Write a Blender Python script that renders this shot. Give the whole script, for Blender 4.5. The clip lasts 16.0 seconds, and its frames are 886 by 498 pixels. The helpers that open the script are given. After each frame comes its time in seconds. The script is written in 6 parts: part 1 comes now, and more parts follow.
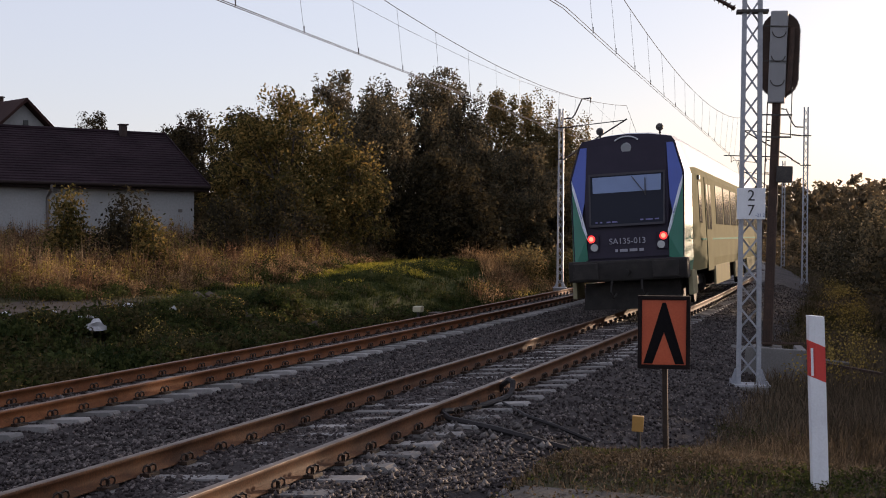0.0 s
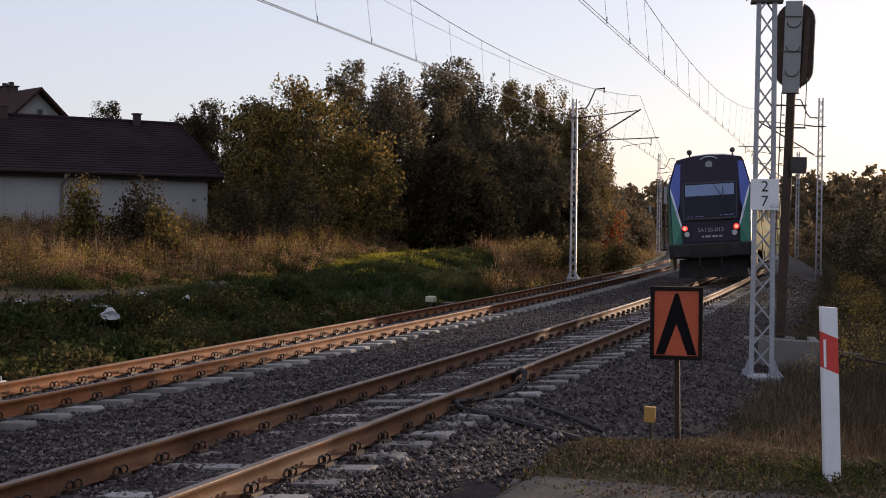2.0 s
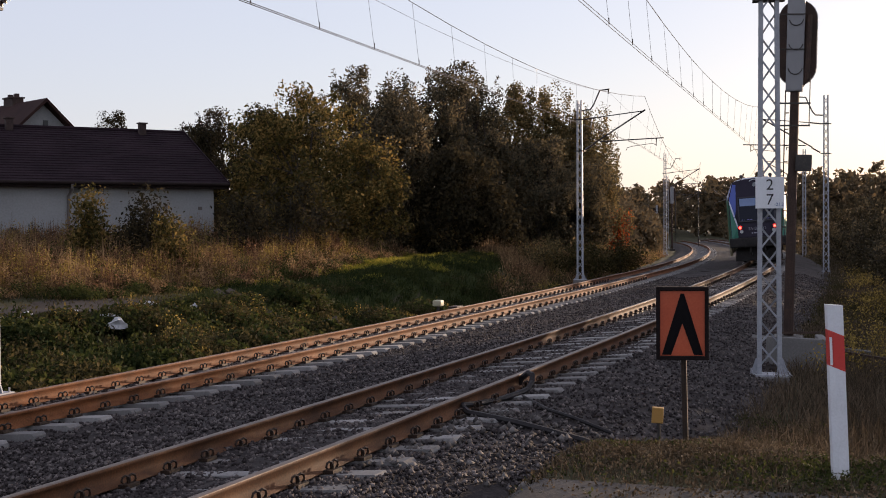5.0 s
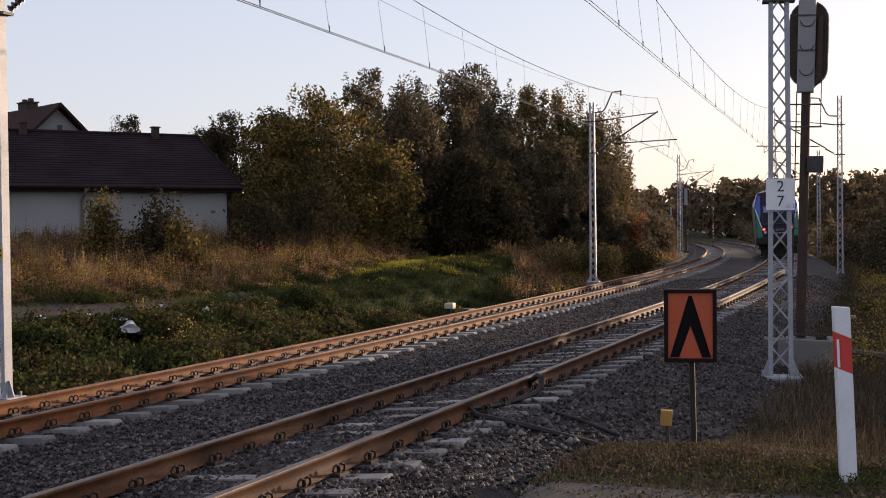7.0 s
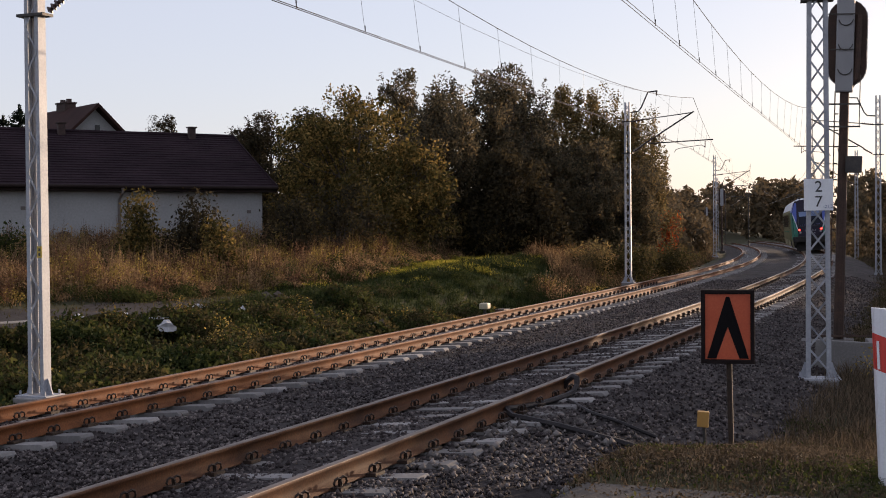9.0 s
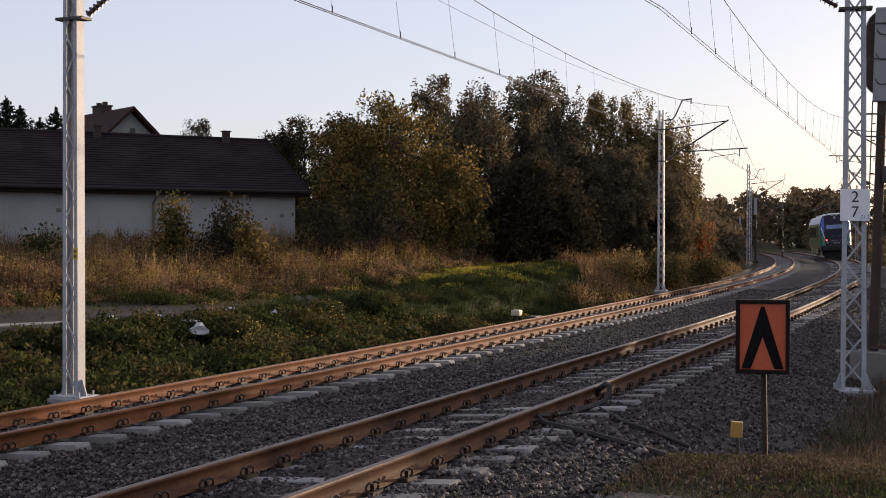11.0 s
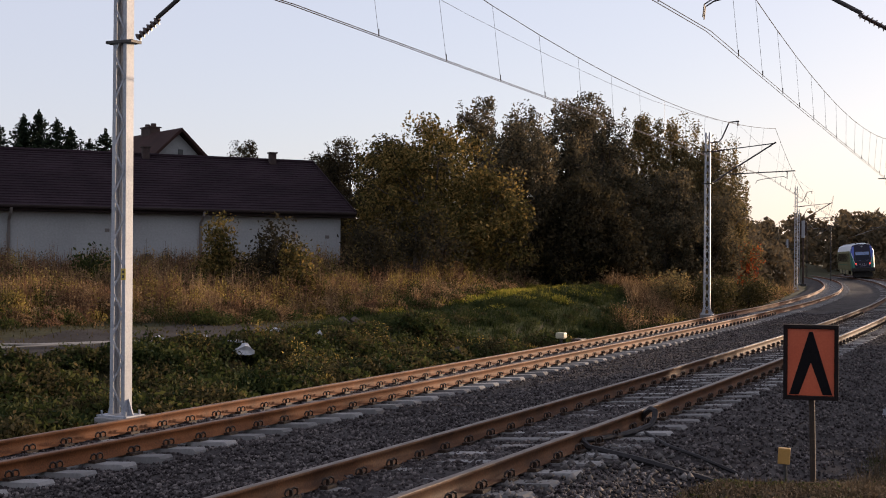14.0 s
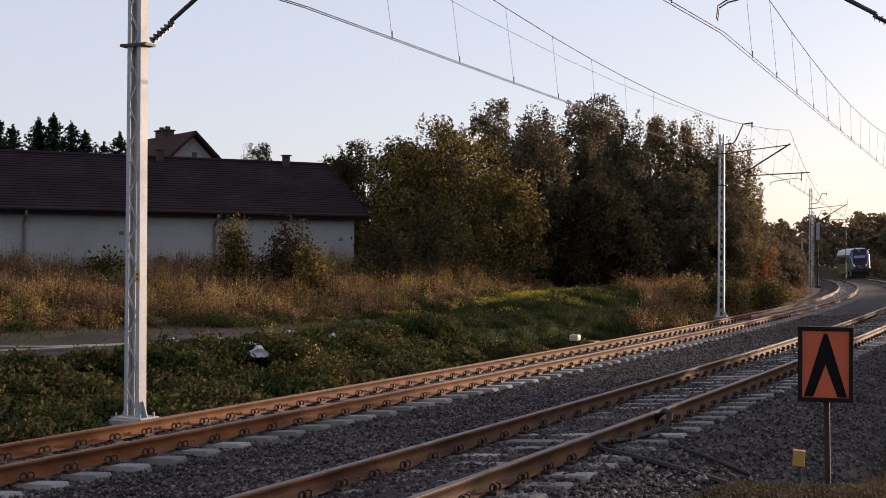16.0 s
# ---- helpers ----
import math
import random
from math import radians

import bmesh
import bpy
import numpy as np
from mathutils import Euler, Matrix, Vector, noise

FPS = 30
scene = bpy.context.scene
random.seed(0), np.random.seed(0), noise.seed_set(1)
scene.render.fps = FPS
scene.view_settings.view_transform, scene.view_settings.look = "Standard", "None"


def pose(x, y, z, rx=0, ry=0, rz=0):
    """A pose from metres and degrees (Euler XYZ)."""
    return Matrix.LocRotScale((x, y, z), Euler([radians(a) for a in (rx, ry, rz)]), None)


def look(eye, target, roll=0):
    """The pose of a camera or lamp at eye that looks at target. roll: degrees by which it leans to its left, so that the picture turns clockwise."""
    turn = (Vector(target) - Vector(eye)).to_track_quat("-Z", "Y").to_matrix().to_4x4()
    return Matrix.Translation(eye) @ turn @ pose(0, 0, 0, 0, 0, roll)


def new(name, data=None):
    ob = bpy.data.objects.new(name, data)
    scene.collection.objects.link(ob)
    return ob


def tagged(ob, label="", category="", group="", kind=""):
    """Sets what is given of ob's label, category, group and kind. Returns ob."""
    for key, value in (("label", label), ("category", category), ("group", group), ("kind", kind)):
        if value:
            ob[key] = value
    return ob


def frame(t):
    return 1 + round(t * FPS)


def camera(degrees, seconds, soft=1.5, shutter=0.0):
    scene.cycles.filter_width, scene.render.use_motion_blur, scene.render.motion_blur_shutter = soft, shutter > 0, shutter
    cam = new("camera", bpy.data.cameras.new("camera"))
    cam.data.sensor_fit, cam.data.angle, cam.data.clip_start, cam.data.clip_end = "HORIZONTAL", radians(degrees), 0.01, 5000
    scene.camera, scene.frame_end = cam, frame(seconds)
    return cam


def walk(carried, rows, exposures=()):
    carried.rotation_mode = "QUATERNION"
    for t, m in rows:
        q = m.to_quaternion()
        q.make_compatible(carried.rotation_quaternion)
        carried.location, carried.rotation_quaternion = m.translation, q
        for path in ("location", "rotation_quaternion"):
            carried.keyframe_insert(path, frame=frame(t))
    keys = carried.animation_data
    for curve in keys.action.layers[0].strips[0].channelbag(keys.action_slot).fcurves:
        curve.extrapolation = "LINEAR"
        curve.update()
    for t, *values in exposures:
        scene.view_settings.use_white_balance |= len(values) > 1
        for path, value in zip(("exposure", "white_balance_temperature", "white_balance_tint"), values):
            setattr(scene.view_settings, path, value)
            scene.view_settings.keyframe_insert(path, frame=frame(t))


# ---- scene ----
# ------------------------------------------------------------ camera
EYE_Z = 1.847
cam = camera(38.3, 16.0, soft=1.0)
# seconds, yaw, pitch, roll, sideways and upward sway of the held camera
PATH = [
    (0.0, -1.45, -0.79, -0.43, -0.057, -0.008), (0.5, -1.17, -0.73, -0.34, -0.051, -0.007),
    (1.0, -0.97, -0.51, -0.35, -0.052, -0.005), (1.5, -0.96, -0.91, -0.51, -0.054, -0.007),
    (2.0, -0.86, -1.24, -0.59, -0.050, -0.008), (2.5, -0.69, -0.96, -0.46, -0.034, -0.019),
    (3.0, -0.74, -1.01, -0.48, -0.037, -0.010), (3.5, -0.78, -1.37, -0.51, -0.031, -0.009),
    (4.0, -0.97, -1.32, -0.04, -0.030, -0.010), (6.5, -0.15, -0.79, 0.74, 0.026, 0.001),
    (7.0, 0.09, -0.95, 0.60, 0.044, -0.001), (7.5, 0.77, -0.88, 0.74, 0.042, -0.001),
    (8.0, 1.03, -0.65, 0.68, 0.049, 0.005), (8.5, 1.02, -0.70, 0.64, 0.035, 0.004),
    (9.0, 1.63, -0.93, 0.51, 0.028, -0.002), (11.5, 3.53, -0.52, -0.29, 0.000, 0.000),
    (12.0, 4.11, -0.34, -0.41, -0.002, 0.007), (12.5, 4.20, -0.15, -0.42, -0.006, 0.006),
    (13.0, 4.49, -0.31, -0.33, 0.003, 0.009), (13.5, 4.88, 0.02, -0.32, -0.003, 0.007),
    (14.0, 5.05, 0.30, -0.40, 0.000, 0.011), (14.5, 5.24, 0.39, -0.14, -0.001, 0.009),
    (15.0, 5.13, 0.45, -0.22, 0.007, 0.009), (15.5, 5.33, 0.52, -0.24, 0.000, 0.010),
    (16.0, 5.66, 0.40, -0.34, 0.002, 0.008)]
walk(cam, [(t, pose(sx, 0, EYE_Z + sz, 90 + p, r, y)) for t, y, p, r, sx, sz in PATH],
     exposures=[(0.0, 0.44, 6080, 18), (16.0, 0.44, 6080, 18)])

# ------------------------------------------------------------ world and sun
SUN_AZ, SUN_EL = 42.0, 7.0          # degrees to the right of straight ahead, and above the horizon
world = bpy.data.worlds.new("evening_sky")
scene.world = world
world.use_nodes = True
wn = world.node_tree.nodes
sky = wn.new("ShaderNodeTexSky")
sky.sky_type, sky.sun_disc = "NISHITA", False
sky.sun_elevation, sky.sun_rotation = radians(SUN_EL), radians(SUN_AZ)
sky.air_density, sky.dust_density, sky.ozone_density = 1.0, 1.0, 1.5
wn["Background"].inputs["Strength"].default_value = 0.13
# a thin even veil of high haze over the whole sky
veil = wn.new("ShaderNodeMix")
veil.data_type = "RGBA"
veil.inputs["Factor"].default_value = 0.6
veil.inputs[7].default_value = (4.9, 4.85, 5.15, 1.0)
world.node_tree.links.new(sky.outputs[0], veil.inputs[6])
world.node_tree.links.new(veil.outputs[2], wn["Background"].inputs["Color"])
sun = new("sun", bpy.data.lights.new("sun", "SUN"))
sun.data.energy, sun.data.angle, sun.data.color = 5.0, radians(0.6), (1.0, 0.74, 0.46)
az, el = radians(SUN_AZ), radians(SUN_EL)
sun.matrix_world = look((60 * math.sin(az) * math.cos(el), 60 * math.cos(az) * math.cos(el), 60 * math.sin(el) + 20), (0, 0, 20))

# ------------------------------------------------------------ materials


def mat(name, colors, rough=0.8, metal=0.0, scale=3.0, fine=40.0, bump=0.2, per="none", translucent=0.0, spec=0.5, stretch=None):
    """A surface of three colours, mixed by a coarse and a fine noise, or with its own shade for each piece."""
    m = bpy.data.materials.new(name)
    m.use_nodes = True
    nt = m.node_tree
    nodes, links = nt.nodes, nt.links
    bsdf = nodes["Principled BSDF"]
    bsdf.inputs["Roughness"].default_value, bsdf.inputs["Metallic"].default_value = rough, metal
    bsdf.inputs["Specular IOR Level"].default_value = spec
    coord = nodes.new("ShaderNodeTexCoord")
    vec = coord.outputs["Object"]
    if stretch:
        mp = nodes.new("ShaderNodeMapping")
        mp.inputs["Scale"].default_value = stretch
        links.new(vec, mp.inputs["Vector"])
        vec = mp.outputs["Vector"]
    big, small = nodes.new("ShaderNodeTexNoise"), nodes.new("ShaderNodeTexNoise")
    big.inputs["Scale"].default_value, small.inputs["Scale"].default_value = scale, fine
    big.inputs["Detail"].default_value, small.inputs["Detail"].default_value = 5.0, 3.0
    links.new(vec, big.inputs["Vector"])
    links.new(vec, small.inputs["Vector"])
    mix = nodes.new("ShaderNodeMath")
    mix.operation = "MULTIPLY_ADD"
    mix.inputs[1].default_value = 0.45
    links.new(small.outputs["Fac"], mix.inputs[0])
    half = nodes.new("ShaderNodeMath")
    half.operation = "MULTIPLY"
    half.inputs[1].default_value = 0.55
    links.new(big.outputs["Fac"], half.inputs[0])
    links.new(half.outputs[0], mix.inputs[2])
    fac = mix.outputs[0]
    if per != "none":
        src = nodes.new("ShaderNodeNewGeometry").outputs["Random Per Island"] if per == "island" else nodes.new("ShaderNodeObjectInfo").outputs["Random"]
        blend = nodes.new("ShaderNodeMath")
        blend.operation = "MULTIPLY_ADD"
        blend.inputs[1].default_value = 0.36
        links.new(src, blend.inputs[0])
        less = nodes.new("ShaderNodeMath")
        less.operation = "MULTIPLY"
        less.inputs[1].default_value = 0.62
        links.new(fac, less.inputs[0])
        links.new(less.outputs[0], blend.inputs[2])
        fac = blend.outputs[0]
    ramp = nodes.new("ShaderNodeValToRGB")
    cr = ramp.color_ramp
    cr.elements[0].position, cr.elements[1].position = 0.32, 0.68
    cr.elements[0].color, cr.elements[1].color = (*colors[0], 1), (*colors[-1], 1)
    if len(colors) == 3:
        cr.elements.new(0.5).color = (*colors[1], 1)
    links.new(fac, ramp.inputs["Fac"])
    links.new(ramp.outputs["Color"], bsdf.inputs["Base Color"])
    if bump:
        bp = nodes.new("ShaderNodeBump")
        bp.inputs["Strength"].default_value, bp.inputs["Distance"].default_value = bump, 0.02
        links.new(fac, bp.inputs["Height"])
        links.new(bp.outputs["Normal"], bsdf.inputs["Normal"])
    if translucent:
        tr, ms = nodes.new("ShaderNodeBsdfTranslucent"), nodes.new("ShaderNodeMixShader")
        links.new(ramp.outputs["Color"], tr.inputs["Color"])
        ms.inputs["Fac"].default_value = translucent
        links.new(bsdf.outputs[0], ms.inputs[1])
        links.new(tr.outputs[0], ms.inputs[2])
        links.new(ms.outputs[0], nodes["Material Output"].inputs["Surface"])
    return m


def plain(name, color, rough=0.5, metal=0.0, glow=0.0, coat=0.0):
    """A plain painted, plastic or metal surface with slight unevenness."""
    m = mat(name, [tuple(c * 0.88 for c in color), color, tuple(min(1, c * 1.08) for c in color)], rough, metal, 2.5, 60, 0.04)
    b = m.node_tree.nodes["Principled BSDF"]
    b.inputs["Coat Weight"].default_value = coat
    if glow:
        b.inputs["Emission Color"].default_value = (*color, 1)
        b.inputs["Emission Strength"].default_value = glow
    return m


M_SOIL = mat("dry_soil_and_grass", [(0.028, 0.027, 0.013), (0.045, 0.042, 0.021), (0.075, 0.066, 0.035)], 0.95, 0, 0.6, 9, 0.6, spec=0.1)
M_PATH = mat("grey_dirt_path", [(0.021, 0.017, 0.016), (0.036, 0.030, 0.028), (0.066, 0.056, 0.052)], 0.95, 0, 0.8, 14, 0.5, spec=0.1)
M_TURF = mat("dark_green_turf", [(0.018, 0.024, 0.007), (0.030, 0.038, 0.011), (0.050, 0.056, 0.018)], 0.95, 0, 1.1, 16, 0.6, spec=0.05)
M_ROAD = mat("worn_gravel_asphalt", [(0.045, 0.040, 0.037), (0.068, 0.061, 0.056), (0.11, 0.10, 0.093)], 0.9, 0, 1.2, 50, 0.5, spec=0.1)
M_BALLAST = mat("crushed_stone_bed", [(0.020, 0.017, 0.017), (0.040, 0.034, 0.033), (0.080, 0.069, 0.066)], 0.9, 0, 1.2, 26, 1.0, spec=0.1)
M_STONE = mat("crushed_stone", [(0.027, 0.022, 0.022), (0.070, 0.059, 0.058), (0.18, 0.155, 0.145)], 0.85, 0, 2, 30, 0.3, per="island", spec=0.1)
M_RUBBLE = mat("pale_rubble", [(0.045, 0.040, 0.038), (0.10, 0.090, 0.085), (0.20, 0.182, 0.17)], 0.9, 0, 2, 30, 0.3, per="island", spec=0.1)
M_RUST = mat("rusty_rail_side", [(0.068, 0.026, 0.010), (0.145, 0.053, 0.018), (0.235, 0.088, 0.031)], 0.75, 0.0, 3, 60, 0.2, stretch=(1, 1, 1), spec=0.2)
# darker brown rust for the near rails, their shade put into the colour
M_RUST_SHADED = mat("shade_darkened_rail_side", [(0.046, 0.022, 0.012), (0.096, 0.042, 0.019), (0.165, 0.072, 0.031)], 0.75, 0.0, 3, 60, 0.2, spec=0.2)
M_RAILTOP = mat("worn_steel_rail_head", [(0.075, 0.048, 0.033), (0.115, 0.080, 0.060), (0.17, 0.130, 0.105)], 0.5, 0.4, 4, 50, 0.05)
M_RUSTTOP = mat("rust_filmed_rail_head", [(0.090, 0.038, 0.016), (0.145, 0.062, 0.026), (0.20, 0.094, 0.043)], 0.55, 0.2, 4, 50, 0.05)
M_CONC = mat("weathered_concrete", [(0.15, 0.143, 0.138), (0.215, 0.205, 0.198), (0.29, 0.278, 0.268)], 0.9, 0, 3, 40, 0.35, per="object", spec=0.2)
M_CLIP = mat("dark_rusty_spring_steel", [(0.018, 0.012, 0.009), (0.035, 0.022, 0.015), (0.07, 0.04, 0.025)], 0.7, 0.4, 8, 60, 0.2)
M_GALV = mat("galvanised_steel", [(0.25, 0.26, 0.29), (0.33, 0.34, 0.37), (0.41, 0.415, 0.44)], 0.6, 0.15, 2, 30, 0.08)
M_WIRE = plain("dark_copper_wire", (0.10, 0.08, 0.07), 0.5, 0.6)
M_INSUL = plain("brown_porcelain", (0.05, 0.028, 0.02), 0.25)
M_DARKST = mat("dark_painted_steel", [(0.03, 0.028, 0.028), (0.05, 0.045, 0.042), (0.09, 0.07, 0.06)], 0.6, 0.3, 4, 40, 0.15)
M_RUSTPOST = mat("rust_brown_steel", [(0.028, 0.016, 0.012), (0.048, 0.027, 0.019), (0.085, 0.046, 0.03)], 0.75, 0.2, 4, 40, 0.2)

# ------------------------------------------------------------ small building helpers


def mesh_of(name, verts, faces, material=None, smooth=False):
    me = bpy.data.meshes.new(name)
    me.from_pydata([tuple(v) for v in verts], [], [tuple(f) for f in faces])
    me.update()
    for m in (material if isinstance(material, (list, tuple)) else [material]):
        if m:
            me.materials.append(m)
    if smooth:
        me.polygons.foreach_set("use_smooth", [True] * len(me.polygons))
    return me


def tri_mesh(name, verts, faces, material, mat_index=None):
    """A large mesh from numpy arrays (faces of one size)."""
    me = bpy.data.meshes.new(name)
    n, k = faces.shape
    me.vertices.add(len(verts))
    me.vertices.foreach_set("co", np.ascontiguousarray(verts, dtype=np.float32).ravel())
    me.loops.add(n * k)
    me.loops.foreach_set("vertex_index", np.ascontiguousarray(faces, dtype=np.int32).ravel())
    me.polygons.add(n)
    me.polygons.foreach_set("loop_start", np.arange(0, n * k, k, dtype=np.int32))
    for m in (material if isinstance(material, (list, tuple)) else [material]):
        me.materials.append(m)
    if mat_index is not None:
        me.polygons.foreach_set("material_index", np.ascontiguousarray(mat_index, dtype=np.int32))
    me.update(calc_edges=True)
    return me


def part(name, bm, material, parent, label=""):
    """One mesh object under a thing or a part; bm is a bmesh or a mesh."""
    if isinstance(bm, bmesh.types.BMesh):
        me = bpy.data.meshes.new(name)
        bm.normal_update()
        bm.to_mesh(me)
        bm.free()
    else:
        me = bm
    if material and not me.materials:
        for m in (material if isinstance(material, (list, tuple)) else [material]):
            me.materials.append(m)
    ob = new(name, me)
    ob.parent = parent
    return tagged(ob, label)


def thing(name, label, category, place=None, group="", kind=""):
    ob = new(name)
    ob.empty_display_size = 0.2
    if place is not None:
        ob.matrix_world = place
    return tagged(ob, label, category, group, kind)


def box(bm, size, at=(0, 0, 0), turn=None, bevel=0.0):
    m = Matrix.Translation(at) @ (turn or Matrix()) @ Matrix.Diagonal((*size, 1))
    r = bmesh.ops.create_cube(bm, size=1.0, matrix=m)
    if bevel:
        edges = list({e for v in r["verts"] for e in v.link_edges})
        bmesh.ops.bevel(bm, geom=edges, offset=bevel, segments=2, profile=0.6, affect="EDGES")
    return bm


def rod(bm, a, b, r=0.02, r2=None, seg=8):
    a, b = Vector(a), Vector(b)
    d = b - a
    m = Matrix.Translation((a + b) / 2) @ d.to_track_quat("Z", "Y").to_matrix().to_4x4()
    bmesh.ops.create_cone(bm, cap_ends=True, segments=seg, radius1=r, radius2=r if r2 is None else r2, depth=d.length, matrix=m)
    return bm


def tube(bm, points, r=0.02, seg=6):
    """A bent pipe through the points."""
    pts = [Vector(p) for p in points]
    rings = []
    for i, p in enumerate(pts):
        d = (pts[min(i + 1, len(pts) - 1)] - pts[max(i - 1, 0)]).normalized()
        side = d.cross(Vector((0, 0, 1)))
        side = side.normalized() if side.length > 1e-3 else Vector((1, 0, 0))
        up = side.cross(d)
        rings.append([bm.verts.new(p + r * (math.cos(2 * math.pi * k / seg) * side + math.sin(2 * math.pi * k / seg) * up)) for k in range(seg)])
    for a, b in zip(rings, rings[1:]):
        for k in range(seg):
            bm.faces.new((a[k], a[(k + 1) % seg], b[(k + 1) % seg], b[k]))
    bm.faces.new(rings[0][::-1])
    bm.faces.new(rings[-1])
    return bm


def BM():
    return bmesh.new()


def prism(bm, outline, depth, m=None):
    """A flat outline in x and z, given depth along y, turned by m."""
    m = m or Matrix()
    front = [bm.verts.new(m @ Vector((x, -depth / 2, z))) for x, z in outline]
    back = [bm.verts.new(m @ Vector((x, depth / 2, z))) for x, z in outline]
    n = len(outline)
    bm.faces.new(front)
    bm.faces.new(back[::-1])
    for i in range(n):
        bm.faces.new((front[(i + 1) % n], front[i], back[i], back[(i + 1) % n]))
    return bm


def lettering(name, text, size, material, parent, place, label=""):
    cu = bpy.data.curves.new(name, "FONT")
    cu.body, cu.size, cu.align_x, cu.align_y, cu.extrude = text, size, "CENTER", "CENTER", 0.002
    tmp = bpy.data.objects.new(name, cu)
    me = bpy.data.meshes.new_from_object(tmp)
    bpy.data.objects.remove(tmp)
    me.materials.clear()
    ob = part(name, me, material, parent, label)
    ob.matrix_local = place
    return ob


# ------------------------------------------------------------ the railway line in plan
# A straight that eases into a long left-hand curve; s metres along, lateral metres to the right.
YAW0, LAT_N, GAP = 0.3763, -5.326, 4.718
CANT_N, CANT_F, Z_F = 0.096, 0.0915, -0.205
STEP = 0.5
LINE_S = np.arange(-30, 420, STEP)
_k = np.clip((LINE_S - 11.99) / 53.7, 0, 1) / 1126.3 + 0.000982 * np.clip((LINE_S + 6) / 1, 0, 1)
# past the transition the curve slackens again
_k = np.where(LINE_S < 45, _k, np.interp(LINE_S, [45, 65, 85, 105, 130, 165, 210], [0.001968, 0.001939, 0.001569, 0.001267, 0.001073, 0.000889, 0.000717]))
_th = np.cumsum(_k) * STEP
_i0 = int(np.argmin(abs(LINE_S)))
_th -= _th[_i0]
_a = math.pi / 2 - YAW0 + _th
LINE_XY = np.stack([np.cumsum(np.cos(_a)) * STEP, np.cumsum(np.sin(_a)) * STEP], -1)
LINE_XY += np.array([math.cos(YAW0), -math.sin(YAW0)]) * LAT_N - LINE_XY[_i0]
LINE_N = np.stack([np.sin(_a), -np.cos(_a)], -1)
LINE_A = _a


def line(s, lat=0.0):
    """World x, y of the point s along and lat to the right of the near track's axis."""
    x = np.interp(s, LINE_S, LINE_XY[:, 0]) + lat * np.interp(s, LINE_S, LINE_N[:, 0])
    y = np.interp(s, LINE_S, LINE_XY[:, 1]) + lat * np.interp(s, LINE_S, LINE_N[:, 1])
    return x, y


def grade(s):
    """The line falls gently beyond the first fifty metres."""
    return -0.0040 * np.clip(np.asarray(s, float) - 50.0, 0, 190)


def heading(s):
    """Turn about z of a thing whose y axis runs along the line, in degrees."""
    return math.degrees(float(np.interp(s, LINE_S, LINE_A))) - 90


def on_line(s, lat, z=0.0, turn=0.0):
    x, y = line(s, lat)
    return pose(float(x), float(y), z, 0, 0, heading(s) + turn)


def s_lat(x, y):
    """s and lat of many points."""
    p = np.stack([np.ravel(x), np.ravel(y)], -1)
    s, lat = np.empty(len(p)), np.empty(len(p))
    for i in range(0, len(p), 4000):
        q = p[i:i + 4000]
        coarse = np.arange(0, len(LINE_S), 8)
        d = ((q[:, None] - LINE_XY[None, coarse]) ** 2).sum(-1)
        j = coarse[d.argmin(1)]
        tang = np.stack([-LINE_N[j, 1], LINE_N[j, 0]], -1)
        along = ((q - LINE_XY[j]) * tang).sum(-1)
        j2 = np.clip(j + np.round(along / STEP).astype(int), 0, len(LINE_S) - 1)
        tang = np.stack([-LINE_N[j2, 1], LINE_N[j2, 0]], -1)
        s[i:i + 4000] = LINE_S[j2] + ((q - LINE_XY[j2]) * tang).sum(-1)
        lat[i:i + 4000] = ((q - LINE_XY[j2]) * LINE_N[j2]).sum(-1)
    return s.reshape(np.shape(x)), lat.reshape(np.shape(x))


PROFILE_LAT = [-120, -60, -30, -22, -18, -17.2, -12.0, -11.2, -10.2, -9.4, -8.6, -7.8, -7.0, -6.4, 2.8, 3.4, 4.2, 5.5, 8.0, 12.0, 25, 60, 120]
PROFILE_Z = [1.2, 1.0, 0.85, 0.35, -0.15, -0.25, -0.28, -0.42, -0.85, -1.15, -1.05, -0.72, -0.62, -0.70, -0.72, -0.60, -0.72, -1.05, -1.8, -2.1, -2.0, -1.0, 0.0]


def lumps(x, y, size):
    """Cheap smooth unevenness between about -1 and 1."""
    x, y = x / size, y / size
    return (np.sin(1.3 * x + 0.7 * y + 1.0) + np.sin(-0.8 * x + 1.7 * y + 2.3) + np.sin(2.1 * x - 1.1 * y + 0.4) + np.sin(0.5 * x + 2.6 * y)) / 4


